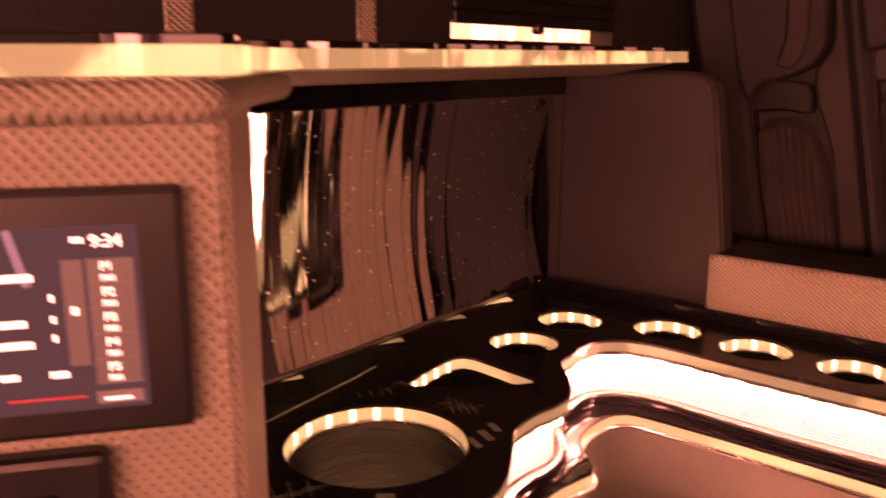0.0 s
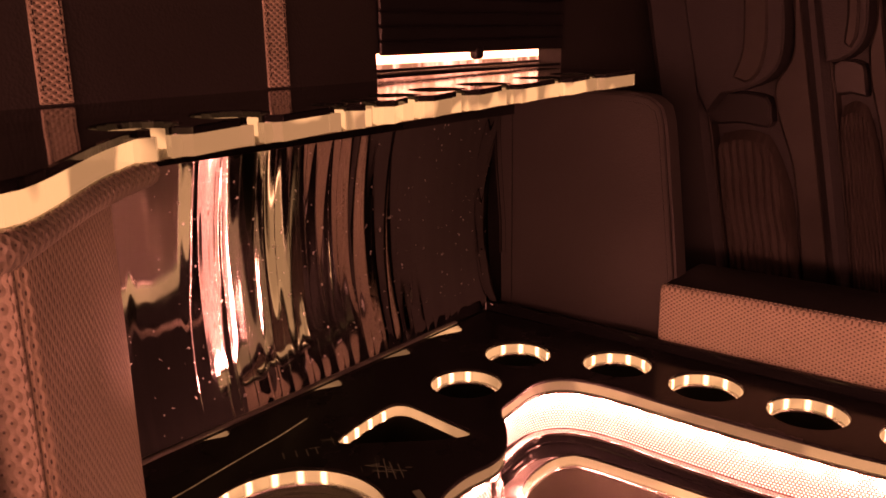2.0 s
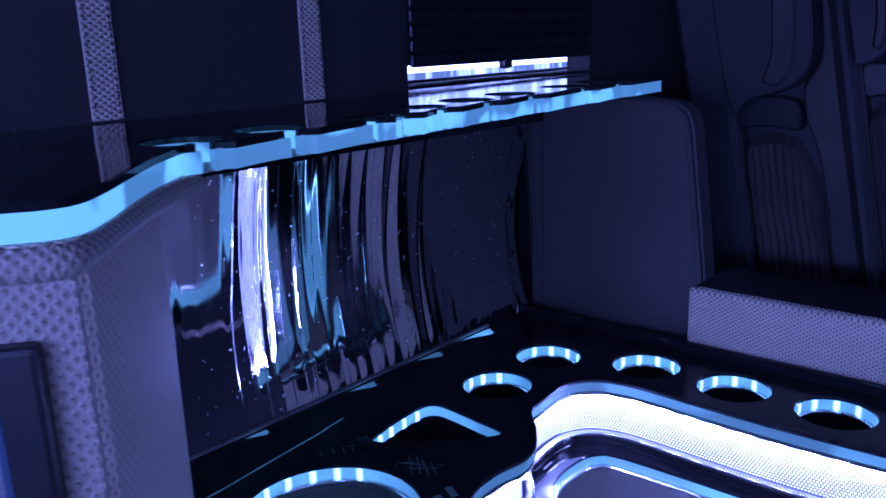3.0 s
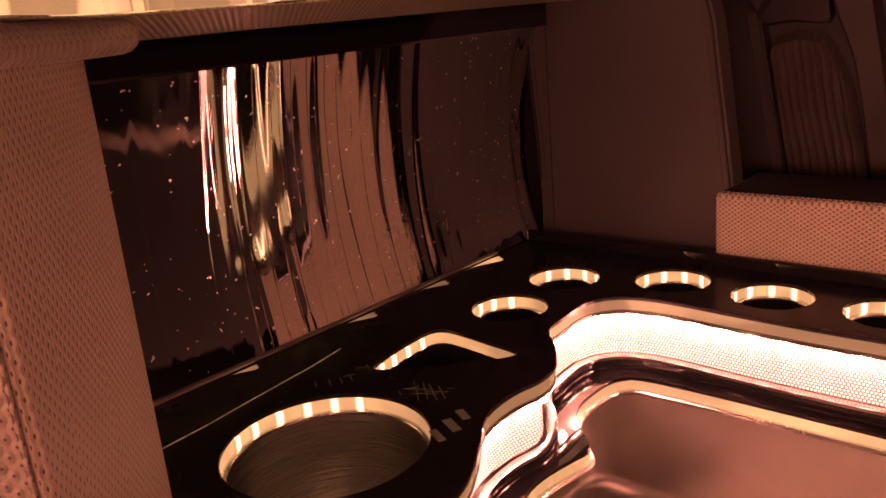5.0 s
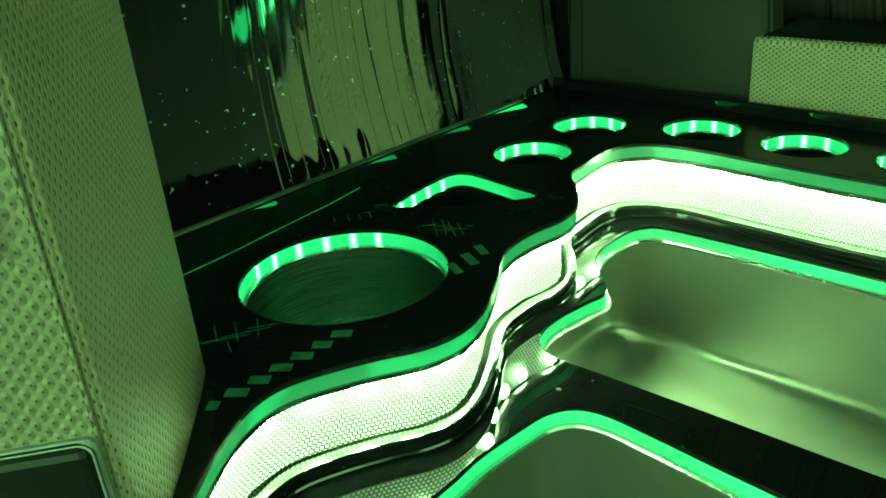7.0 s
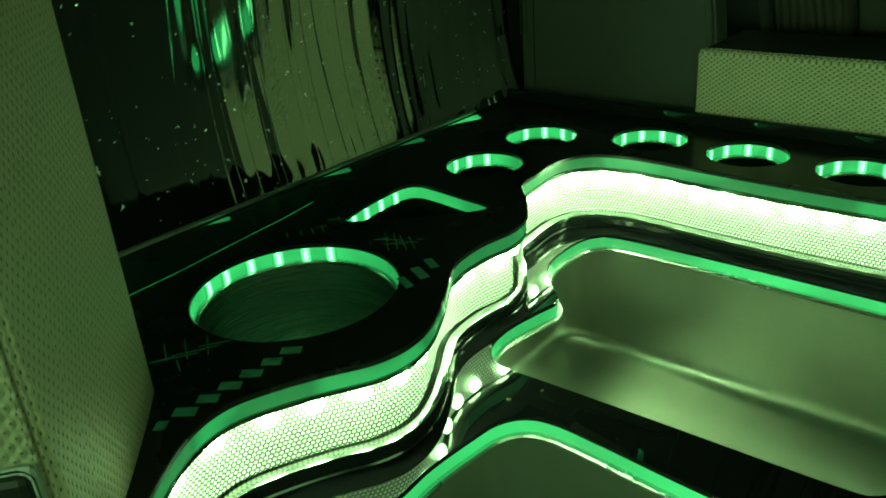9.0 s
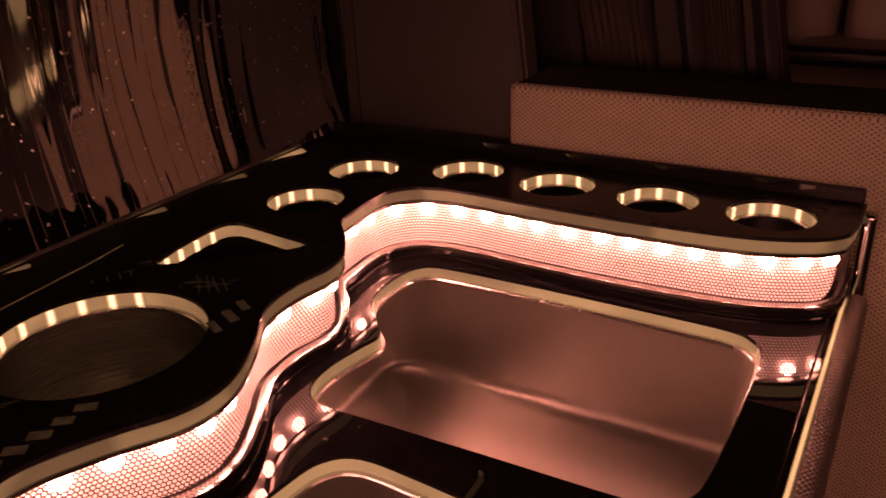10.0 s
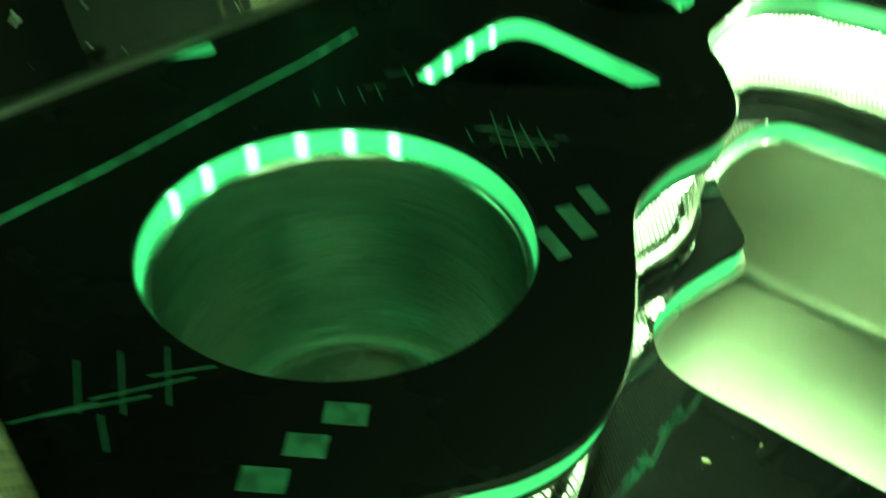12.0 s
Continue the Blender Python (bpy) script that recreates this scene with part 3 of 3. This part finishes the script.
# Two unseen light panels, added only to brighten console, post and partition.
for label, case, panel, power in (("unseen wide fill light panel added on the rear cabin wall", box(0.30, 1.50, -1.32, -1.30, 0.96, 1.22, 0.004), box(0.32, 1.48, -1.30, -1.292, 0.98, 1.20, 0.003), 7.5),
                                  ("unseen long dim fill light panel added on the cabin wall facing the bar", box(1.60, 1.62, -1.00, 0.70, 0.98, 1.16, 0.004), box(1.592, 1.60, -0.98, 0.68, 1.00, 1.14, 0.003), 1.5)):
    fill_panel = thing("fill_light", label, "wall light", "cabin wall lights")
    part("housing", case, BLACK, fill_panel)
    part("diffuser", panel, glow("cabin_fill", (0.96, 1.0, 0.89), power), fill_panel, "glowing diffuser")
structure("mirror_header", strip([(bow(y, 0.96) + 0.006, y) for y in np.linspace(0.895, 0.215, 40)], 0.9600, 0.9855, 0.016), GLOSS, "black strip above the mirror")

# ---- padded partition behind the counter ----
def partition():
    ob = thing("padded_partition", "beige woven vinyl half-height partition beside the counter", "partition")
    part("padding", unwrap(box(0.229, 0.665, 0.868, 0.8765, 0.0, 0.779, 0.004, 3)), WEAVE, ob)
    part("top_cap", box(0.2295, 0.6645, 0.8768, 0.985, 0.0, 0.7786, 0.004, 3), LEATHER, ob, "black leather top and back", True)
    part("end_trim", box(0.5868, 0.5990, 0.8500, 0.8660, LOW - 0.060, TOP - 0.0050, 0.0045, 4), DARK_CHROME, ob, "dark polished upright trim", True)
    part("back_rail", box(-0.012, 0.586, 0.8605, 0.8675, TOP + 0.0002, TOP + 0.0145, 0.002), GLOSS, ob, "black gloss rail")
    # Unseen far stretch: black panel put in for shade, so its reflection stays dark.
    part("end_panel", box(0.666, 1.40, 0.872, 0.985, 0.0, 0.779, 0.006, 3), LEATHER, ob, "unseen black panel standing in for the shaded far end")
    part("seam", box(0.233, 0.66, 0.8732, 0.8752, 0.7788, 0.7793), BLACK, ob)
    bm = bmesh.new()
    for k in range(85):
        one = Matrix.LocRotScale((0.236 + 0.005 * k, 0.8742, 0.7797), None, (0.0032, 0.0008, 0.0008))
        bmesh.ops.create_cube(bm, size=1, matrix=one)
    tagged(part("stitching", bm, plain("thread", (0.50, 0.45, 0.36), 0.8), ob, "pale stitching along the top edge"), kind="stuff")


partition()

# ---- dark back panel in the corner ----
back = thing("back_panel", "dark leather corner panel with a rounded top corner", "panel")
shape = spline([(-0.016, 0.70), (-0.016, 0.80), (-0.016, 0.990), (0.10, 0.992), (0.175, 0.990), (0.200, 0.981), (0.211, 0.962), (0.222, 0.88), (0.234, 0.78), (0.240, 0.70)], 0.01)
bm = plate(shape, [], 0.0, 0.03, 0.004)
bm.transform(Matrix(((1, 0, 0, 0), (0, 0, -1, 0.93), (0, 1, 0, 0), (0, 0, 0, 1))))
part("leather", bm, PANEL_HIDE, back, "", True)
rim = shape[8:]
for gap, name, width, mat in ((0.0035, "welt", 0.0016, HIDE), (0.010, "stitch_line", 0.0005, BLACK)):
    bm = strip(shifted(rim, gap, False) if area(shape) > 0 else shifted(rim, -gap, False), 0.0295, 0.0295 + 2 * width, width)
    bm.transform(Matrix(((1, 0, 0, 0), (0, 0, -1, 0.93), (0, 1, 0, 0), (0, 0, 0, 1))))
    part(name, bm, mat, back, "", True)
part("side_seam", box(0.0035, 0.0045, 0.8990, 0.9003, 0.702, 0.985), BLACK, back)

# ---- lit shelf with glass slots ----
NOTCHES = [0.2615, 0.327, 0.402, 0.433, 0.480, 0.5416, 0.610, 0.7055, 0.780]


def shelf_outline():
    wave = spline([(0.085, -0.185), (0.193, -0.036), (0.267, 0.080), (0.2955, 0.1175), (0.3045, 0.132), (0.3035, 0.1445), (0.2895, 0.1615), (0.265, 0.1855), (0.237, 0.2135), (0.215, 0.240), (0.203, 0.256)], 0.006)
    teeth = []
    for i, y in enumerate(NOTCHES):
        x = 0.2184 - 0.0527 * (y - 0.2615)
        gap, r = 0.0055, min(0.024, 0.42 * min(abs(y - n) for n in NOTCHES if n != y))
        cx = x - r - 0.008
        lean = math.asin(min(gap / r, 0.9))
        bay = [(cx + r * math.cos(a), y + r * math.sin(a)) for a in np.linspace(-lean, -2 * math.pi + lean, 22)]
        teeth += [(x - 0.006, y - gap - 0.007), (x - 0.012, y - gap)] if i else [(x - 0.010, y - gap)]
        teeth += bay
        teeth += [(x - 0.012, y + gap), (x - 0.001, y + gap + 0.010)]
    teeth += [(0.1863, 0.871), (0.178, 0.878)]
    return wave, teeth


def sloped(bm):
    """The shelf drops a little towards the console."""
    for v in bm.verts:
        v.co.z -= 0.0045 * min(max((0.871 - v.co.y) / 0.73, 0.0), 1.2) * min(max((v.co.x + 0.014) / 0.2, 0.0), 1.0)
    return bm


WAVE, TEETH = shelf_outline()
shelf = thing("lit_shelf", "glossy black shelf with a scalloped glowing edge", "shelf")
outline = WAVE + TEETH + [(-0.014, 0.878), (-0.014, -0.190)]
part("shelf_top", sloped(plate(outline, [], SHELF + 0.012, SHELF + 0.0165)), GLOSS, shelf)
edge_line = WAVE + TEETH
part("light_edge", sloped(strip(shifted(edge_line, 0.0012, False), SHELF, SHELF + 0.012, 0.003)), EDGE_SHELF, shelf, "thick acrylic edge glowing with coloured light")
roll = [(0.012 * math.cos(a) - 0.014, SHELF - 0.0098 + 0.0095 * math.sin(a)) for a in np.linspace(-1.9, 1.57, 9)] + [(-0.03, SHELF - 0.0004), (-0.03, SHELF - 0.019)]
ROLL = WAVE[:-1] + [(0.199, 0.263), (0.193, 0.272)]
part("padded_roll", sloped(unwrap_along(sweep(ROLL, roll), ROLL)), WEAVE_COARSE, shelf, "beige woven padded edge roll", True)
UNDER = [(0.203, 0.268), (0.198, 0.40), (0.186, 0.62), (0.172, 0.86)]
bm = unwrap(plate(WAVE[:-3] + UNDER + [(0.085, 0.86), (0.12, 0.40), (0.12, -0.05), (0.05, -0.185)], [], SHELF - 0.0125, SHELF - 0.0006))
for v in bm.verts:
    if v.co.z < SHELF - 0.005:
        v.co.z = SHELF - 0.0016 - 0.0145 * min(max((0.203 - 0.052 * (v.co.y - 0.268) - v.co.x) / 0.085, 0.0), 1.0)
part("underside", sloped(bm), WEAVE, shelf, "beige woven underside, sloping to the mirror")
part("inner_underside", sloped(plate([(0.049, -0.184), (0.119, -0.05), (0.119, 0.40), (0.084, 0.86), (-0.014, 0.860), (-0.014, -0.184)], [], SHELF - 0.0125, SHELF - 0.0006)), BLACK, shelf, "black underside beside the mirror")

# ---- console with the touch screen ----
PANEL, ALONG = (0.2926, 0.1447), (0.6, 0.8)        # the corner beside the post, and the way along the panel


def on_panel(bm):
    """x: along the panel away from the post, y: out of the panel."""
    bm.transform(Matrix.Scale(-1, 4, (1, 0, 0)))
    bmesh.ops.reverse_faces(bm, faces=bm.faces)
    d, out = Vector((*ALONG, 0)), Vector((0.8, -0.6, 0))
    bm.transform(Matrix(((d.x, out.x, 0, PANEL[0]), (d.y, out.y, 0, PANEL[1]), (0, 0, 1, 0), (0, 0, 0, 1))))
    return bm


def console():
    ob = thing("console", "beige woven vinyl console with a smooth corner post", "console")
    plan = [(0.179, 0.244), (0.2926, 0.1447), (0.0526, -0.1753), (-0.012, -0.1753), (-0.012, 0.244)]
    part("core", plate(shifted(plan[::-1], 0.004) if area(plan) < 0 else shifted(plan, 0.004), [], 0.0, 0.985), BLACK, ob)
    a, b = Vector((0.1794, 0.2454, 0)), Vector((0.2934, 0.1453, 0))
    t = (b - a).normalized()
    n = Vector((-t.y, t.x, 0))
    lobe = [a - 0.012 * n, a - 0.004 * n + 0.0005 * t, a + 0.004 * t + 0.0015 * n, a + 0.03 * t + 0.003 * n, (a + b) / 2 + 0.0036 * n, b - 0.03 * t + 0.003 * n, b - 0.004 * t + 0.0015 * n, b - 0.001 * t - 0.001 * n, b - 0.003 * t - 0.012 * n]
    loop = [(v.x, v.y) for v in lobe]
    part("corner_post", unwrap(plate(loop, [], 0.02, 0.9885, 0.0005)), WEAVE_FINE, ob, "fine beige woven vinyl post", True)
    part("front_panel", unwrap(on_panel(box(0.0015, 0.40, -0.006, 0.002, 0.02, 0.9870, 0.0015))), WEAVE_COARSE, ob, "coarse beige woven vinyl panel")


console()


def panel_text(words, x, z, size, out, material, parent):
    """Raised lettering that starts at x along the panel, out from its face."""
    curve = bpy.data.curves.new("lettering", "FONT")
    curve.body, curve.size, curve.extrude, curve.offset = words, size, 0.0001, 0.00008
    ob = new("lettering", curve)
    ob.data.materials.append(material)
    ob.parent = parent
    p = Vector((*PANEL, 0)) - x * Vector((*ALONG, 0)) + out * Vector((0.8, -0.6, 0))
    ob.matrix_world = Matrix(((0.6, 0, 0.8, p.x), (0.8, 0, -0.6, p.y), (0, 1, 0, z), (0, 0, 0, 1)))
    return ob


def touch_screen():
    ob = thing("touch_screen", "car touch screen with a lit menu in a black bezel", "screen")
    bezel_bm = box(0.0175, 0.198, 0.0, 0.012, 0.8475, 0.9535, 0.003)
    part("bezel", on_panel(bezel_bm), BLACK, ob)
    s = Shader("display")
    n = s.noise(5, 2, stretch=(1, 1, 0.25))
    part("display", on_panel(box(0.035, 0.185, 0.0115, 0.0128, 0.8600, 0.9385, 0.0008)), s.put(color=(0.01, 0.01, 0.012), rough=0.08, glow=s.blend(s.span(n, 0.45, 0.65, 0.0, 1.0), (0.02, 0.03, 0.042), (0.16, 0.25, 0.33)), power=0.6), ob, "glossy dark display")
    white, grey = glow("display_white", (0.9, 0.95, 0.9), 0.9), glow("display_grey", (0.20, 0.23, 0.24), 0.09)
    line = glow("display_line", (0.5, 0.5, 0.5), 0.07)
    for k in range(5):
        z = 0.9200 - 0.0108 * k
        part("button", on_panel(box(0.0375, 0.0555, 0.0128, 0.0131, z - 0.0052, z + 0.0052, 0.0001, 1)), grey, ob)
        part("divider", on_panel(box(0.0375, 0.0555, 0.0131, 0.0133, z - 0.0054, z - 0.0050)), line, ob)
        panel_text("P%d" % (k + 1), 0.0504, z + 0.0003, 0.0050, 0.0134, white, ob)
        panel_text("FM1", 0.0504, z - 0.0041, 0.0034, 0.0134, white, ob)
    panel_text("9:34", 0.0535, 0.9300, 0.0072, 0.0134, white, ob)
    for x, lean in ((0.0840, 14), (0.0980, -6)):
        beam = box(-0.0016, 0.0016, 0, 0.0003, -0.024, 0)
        beam.transform(pose(x, 0.0129, 0.9380, 0, lean, 0))
        part("light_beam", on_panel(beam), glow("display_beam", (0.25, 0.45, 0.8), 0.12), ob, "pale blue light beam")
    part("clock_bar", on_panel(box(0.0560, 0.0605, 0.0129, 0.0132, 0.9320, 0.9342)), white, ob)
    part("slider", on_panel(box(0.0570, 0.0650, 0.0128, 0.0131, 0.8800, 0.9250, 0.0001, 1)), grey, ob)
    for x, z, w, h in ((0.066, 0.8755, 0.0070, 0.0026), (0.085, 0.8755, 0.0070, 0.0026), (0.076, 0.917, 0.022, 0.0030), (0.080, 0.898, 0.016, 0.0028), (0.078, 0.889, 0.020, 0.0028), (0.0600, 0.902, 0.0026, 0.0034), (0.0690, 0.908, 0.0015, 0.003), (0.0690, 0.899, 0.0015, 0.003), (0.0690, 0.891, 0.0015, 0.003)):
        part("caption", on_panel(box(x, x + w, 0.0129, 0.0133, z, z + h)), white, ob)
    part("status_bar", on_panel(box(0.0375, 0.0560, 0.0128, 0.0131, 0.8625, 0.8680, 0.0001, 1)), line, ob)
    part("caption", on_panel(box(0.0420, 0.0530, 0.0132, 0.0135, 0.8640, 0.8652)), white, ob)
    part("red_line", on_panel(box(0.0600, 0.0900, 0.0129, 0.0132, 0.8660, 0.8668)), glow("display_red", (1.0, 0.05, 0.03), 0.2), ob)


touch_screen()


def controls():
    slot = thing("disc_player", "black disc player front below the touch screen", "player")
    part("fascia", on_panel(box(0.055, 0.235, 0.0, 0.014, 0.7990, 0.8400, 0.004)), BLACK, slot)
    part("slit", on_panel(box(0.075, 0.215, 0.0135, 0.0146, 0.8210, 0.8235)), GLOSS, slot)
    part("button", on_panel(box(0.062, 0.070, 0.013, 0.0152, 0.806, 0.812, 0.001)), CHROME, slot)
    dial = thing("climate_panel", "black heater control panel with white lettering", "control panel")
    part("plate", on_panel(box(0.004, 0.105, 0.0, 0.007, 0.6895, 0.7685, 0.0055, 3)), BLACK, dial)
    part("border", on_panel(box(0.0028, 0.1062, 0.0, 0.0052, 0.6883, 0.7697, 0.004, 3)), plain("grey_border", (0.5, 0.5, 0.5), 0.4), dial, "light grey border")
    print_white = glow("lettering", (0.9, 0.9, 0.9), 0.25)
    for words, x, z, h in (("HEAT", 0.0500, 0.7475, 0.0044), ("A/C", 0.0465, 0.7420, 0.0044)):
        panel_text(words, x, z, h, 0.0075, print_white, dial)
    for k in range(6):
        part("caption", on_panel(box(0.0300, 0.0325, 0.0070, 0.0073, 0.7425 - 0.0034 * k, 0.7447 - 0.0034 * k)), plain("panel_print", (0.55, 0.55, 0.55), 0.6), dial)
    part("knob", on_panel(box(0.010, 0.024, 0.006, 0.014, 0.7275, 0.7415, 0.0045, 3)), GLOSS, dial, "", True)
    part("indicator", on_panel(box(0.014, 0.020, 0.0135, 0.0148, 0.7315, 0.7375, 0.002, 2)), glow("indicator_red", (1.0, 0.05, 0.03), 0.08), dial, "small red indicator")


controls()

# ---- side wall above the shelf: straps, window, blind ----
for y in (0.2875, 0.4785):
    strap = thing("wall_strap", "beige woven vinyl strap stitched on dark leather", "strap", "straps on the side wall")
    part("band", unwrap(box(0.0495, 0.0525, y - 0.0115, y + 0.0115, 1.0190, 1.415, 0.001)), WEAVE, strap)
    for side in (-0.009, 0.009):
        for k in range(36):
            part("stitch", box(0.0523, 0.0530, y + side - 0.0005, y + side + 0.0005, 1.028 + 0.006 * k, 1.0315 + 0.006 * k), BLACK, strap)
window = thing("window_1", "narrow side window left uncovered below a black blind", "window", "", "structure")
pane = Shader("window_glass")
glass = part("pane", box(0.010, 0.013, 0.560, 0.980, 1.0225, 1.075), pane.put(color=(0.9, 0.95, 0.92), rough=0.02, clear=1.0, ior=1.02), window)
glass.visible_shadow = False
part("sill", box(0.016, 0.0495, 0.600, 0.940, 1.0192, 1.0225), GLOSS, window)
part("frame", box(0.016, 0.019, 0.600, 0.940, 1.0226, 1.0262, 0.001), BLACK, window)
part("latch", box(0.045, 0.056, 0.752, 0.768, 1.0325, 1.0480, 0.004), BLACK, window)
s = Shader("street_light")
streaks = s.noise(22, 3, 0.6, stretch=(1, 1, 0.15))
height = s.node("ShaderNodeSeparateXYZ", Vector=s.coords()).outputs[2]
scenery = s.blend(s.span(streaks, 0.42, 0.58, 0.0, 1.0), (0.035, 0.042, 0.030), (0.30, 0.32, 0.29))
backdrop = structure("backdrop", box(-0.62, -0.60, -0.2, 2.6, 0.7, 1.6), s.put(color=(0, 0, 0), rough=1.0, glow=s.blend(s.maths("MULTIPLY", s.span(height, 0.998, 1.002, 0.0, 1.0), s.span(height, 1.02, 1.035, 1.0, 0.12)), scenery, (1.0, 1.0, 0.72)), power=3.0), "bright daylight outside the window")
blind = thing("window_blind", "black pleated window blind drawn down", "blind")
for k in range(24):
    part("slat", box(0.0505, 0.0545, 0.602, 0.937, 1.0405 + 0.014 * k, 1.0533 + 0.014 * k, 0.0015, 1), BLACK, blind)

# ---- seats beyond the partition ----
FABRIC, PLEAT = plain("pleated_fabric", (0.040, 0.032, 0.028), 0.85), plain("seat_vinyl", (0.022, 0.019, 0.016), 0.6)


def leaned(bm, y):
    """Shapes drawn on x and z, thick towards -y, leaning back to the side wall."""
    bm.transform(Matrix(((1, 0, 0, 0), (0, 0, -1, y), (0, 1, 0, 0), (0, 0, 0, 1))))
    for v in bm.verts:
        v.co.x -= 0.19 * (v.co.z - 0.85)
    return unwrap(bm)


def pleated(x0, k, drop, y):
    """The cushion's front: upright ribs that wander a little and sink towards a domed outline."""
    bm, rows = bmesh.new(), []
    for a in np.linspace(0, 1, 61):
        u = 0.095 * a
        top = 0.922 + 0.004 * math.cos(7 * (a - 0.45)) - 0.045 * max(0.0, a - 0.72) ** 2 / 0.05 - 0.02 * max(0.0, 0.10 - a) / 0.10 + drop
        row = []
        for h in np.linspace(0, 1, 40):
            z = 0.45 + (top - 0.45) * h
            rib = abs(math.sin(math.pi * (u + 0.0012 * math.sin(55 * z) + 0.0008 * math.sin(140 * z + 9 * a)) / 0.0105))
            edge = min(1.0, (top - z) / 0.022, a / 0.08, (1 - a) / 0.08)
            out = 0.004 * rib * edge + 0.022 * math.sqrt(max(0.0, 1 - (1 - max(edge, 0.0)) ** 2))
            row.append(bm.verts.new((x0 + k * u, z, out)))
        rows.append(row)
    for p, q in zip(rows, rows[1:]):
        skin(bm, q, p, False)
    bmesh.ops.recalc_face_normals(bm, faces=bm.faces)
    return leaned(bm, y)


def seat(x0, k, drop, y):
    """A leaning seat back from x0 on, k times as wide as the first and drop higher."""
    ob = thing("rear_seat", "pleated taupe seat with black headrest and woven side bolster", "seat", "seats beyond the partition")

    def piece(name, points, front, thick, material, label=""):
        shape = spline([(x0 + k * a, b + drop) for a, b in points], 0.012, True)
        part(name, leaned(plate(shape if area(shape) > 0 else shape[::-1], [], -thick, front, 0.003), y), material, ob, label, True)

    part("cushion", pleated(x0, k, drop, y), FABRIC, ob, "ribbed fabric cushion", True)
    part("shell", leaned(plate([(x0 - 0.001, 0.30), (x0 + 0.134 * k, 0.30), (x0 + 0.134 * k, 1.40), (x0 - 0.001, 1.40)], [], -0.06, -0.006), y), LEATHER, ob, "black leather seat shell")
    piece("bolster", [(0.092, 0.40), (0.098, 0.70), (0.101, 0.86), (0.096, 0.91), (0.088, 0.95), (0.090, 0.99), (0.112, 1.02), (0.121, 1.06), (0.124, 1.20), (0.125, 1.34), (0.134, 1.34), (0.134, 1.0), (0.134, 0.7), (0.130, 0.40)], 0.012, 0.004, PLEAT, "taupe vinyl side bolster")
    piece("neck_roll", [(0.0, 0.935), (0.04, 0.936), (0.078, 0.932), (0.083, 0.95), (0.080, 0.972), (0.04, 0.978), (0.0, 0.972)], 0.020, 0.004, BLACK)
    piece("headrest", [(-0.004, 0.974), (0.030, 0.976), (0.062, 0.984), (0.092, 0.998), (0.110, 1.020), (0.118, 1.055), (0.122, 1.12), (0.123, 1.30), (0.06, 1.33), (0.0, 1.30)], 0.045, 0.004, LEATHER, "black leather headrest")
    piece("headrest_band", [(0.048, 0.998), (0.064, 0.992), (0.081, 1.003), (0.093, 1.030), (0.100, 1.065), (0.104, 1.12), (0.106, 1.25), (0.076, 1.25), (0.074, 1.12), (0.070, 1.07), (0.063, 1.03)], 0.050, 0.003, PLEAT, "taupe vinyl band")


def column(x0, x1, y):
    ob = thing("seat_column", "black leather column with thin taupe piping between seats", "column", "columns between the seats")
    part("leather", leaned(plate([(x0, 0.25), (x1, 0.25), (x1, 1.41), (x0, 1.41)], [], 0.0, 0.07, 0.010), y), LEATHER, ob, "", True)
    part("piping", leaned(plate([(x1 + 0.0003, 0.25), (x1 + 0.0036, 0.25), (x1 + 0.0036, 1.41), (x1 + 0.0003, 1.41)], [], 0.030, 0.064, 0.001), y), PLEAT, ob, "thin taupe piping")


seat(0.187, 1.0, 0.0, 1.165)
seat(0.353, 0.45, 0.044, 1.165)
column(0.112, 0.183, 1.21)
column(0.322, 0.349, 1.21)
column(0.415, 0.440, 1.21)

# ---- bench in the cabin beyond ----
bench = thing("bench_seat", "leather bench seat with rounded cushions in the cabin beyond", "bench")
SEAT_HIDE = black_leather("bench_leather", (0.24, 0.20, 0.18), 0.42)
part("base", box(0.30, 1.30, 1.62, 2.20, 0.0, 0.52, 0.02, 3), LEATHER, bench)
part("seat_cushion", box(0.345, 1.30, 1.66, 2.16, 0.53, 0.655, 0.045, 5), SEAT_HIDE, bench, "smooth rounded seat cushion", True)
part("armrest", box(0.295, 0.352, 1.60, 2.16, 0.50, 0.64, 0.026, 4), LEATHER, bench, "", True)
part("lap_rail", box(0.25, 1.30, 1.58, 1.62, 0.675, 0.705, 0.012, 3), BLACK, bench)
for x0, x1 in ((0.318, 0.424), (0.440, 0.62), (0.64, 0.86), (0.88, 1.12)):
    part("back_cushion", box(x0, x1, 2.00, 2.20, 0.60, 0.80 + 0.02 * (x0 > 0.43), 0.05, 5), SEAT_HIDE, bench, "rounded back cushion", True)

# ---- crumbs on the lower counter ----
for x, y, r, turn in ((0.2920, 0.4430, 0.0014, 20), (0.3050, 0.4660, 0.0006, 70)):
    bm = bmesh.new()
    bmesh.ops.create_icosphere(bm, subdivisions=1, radius=r)
    bm.transform(pose(x, y, LOW + 0.55 * r, 0, 0, turn) @ Matrix.Diagonal((1.6, 0.8, 0.55, 1)))
    tagged(part("crumb", bm, plain("crumb", (0.5, 0.42, 0.3), 0.8)), "small pale crumb on the glossy lower counter", "crumb", "crumbs on the counter")
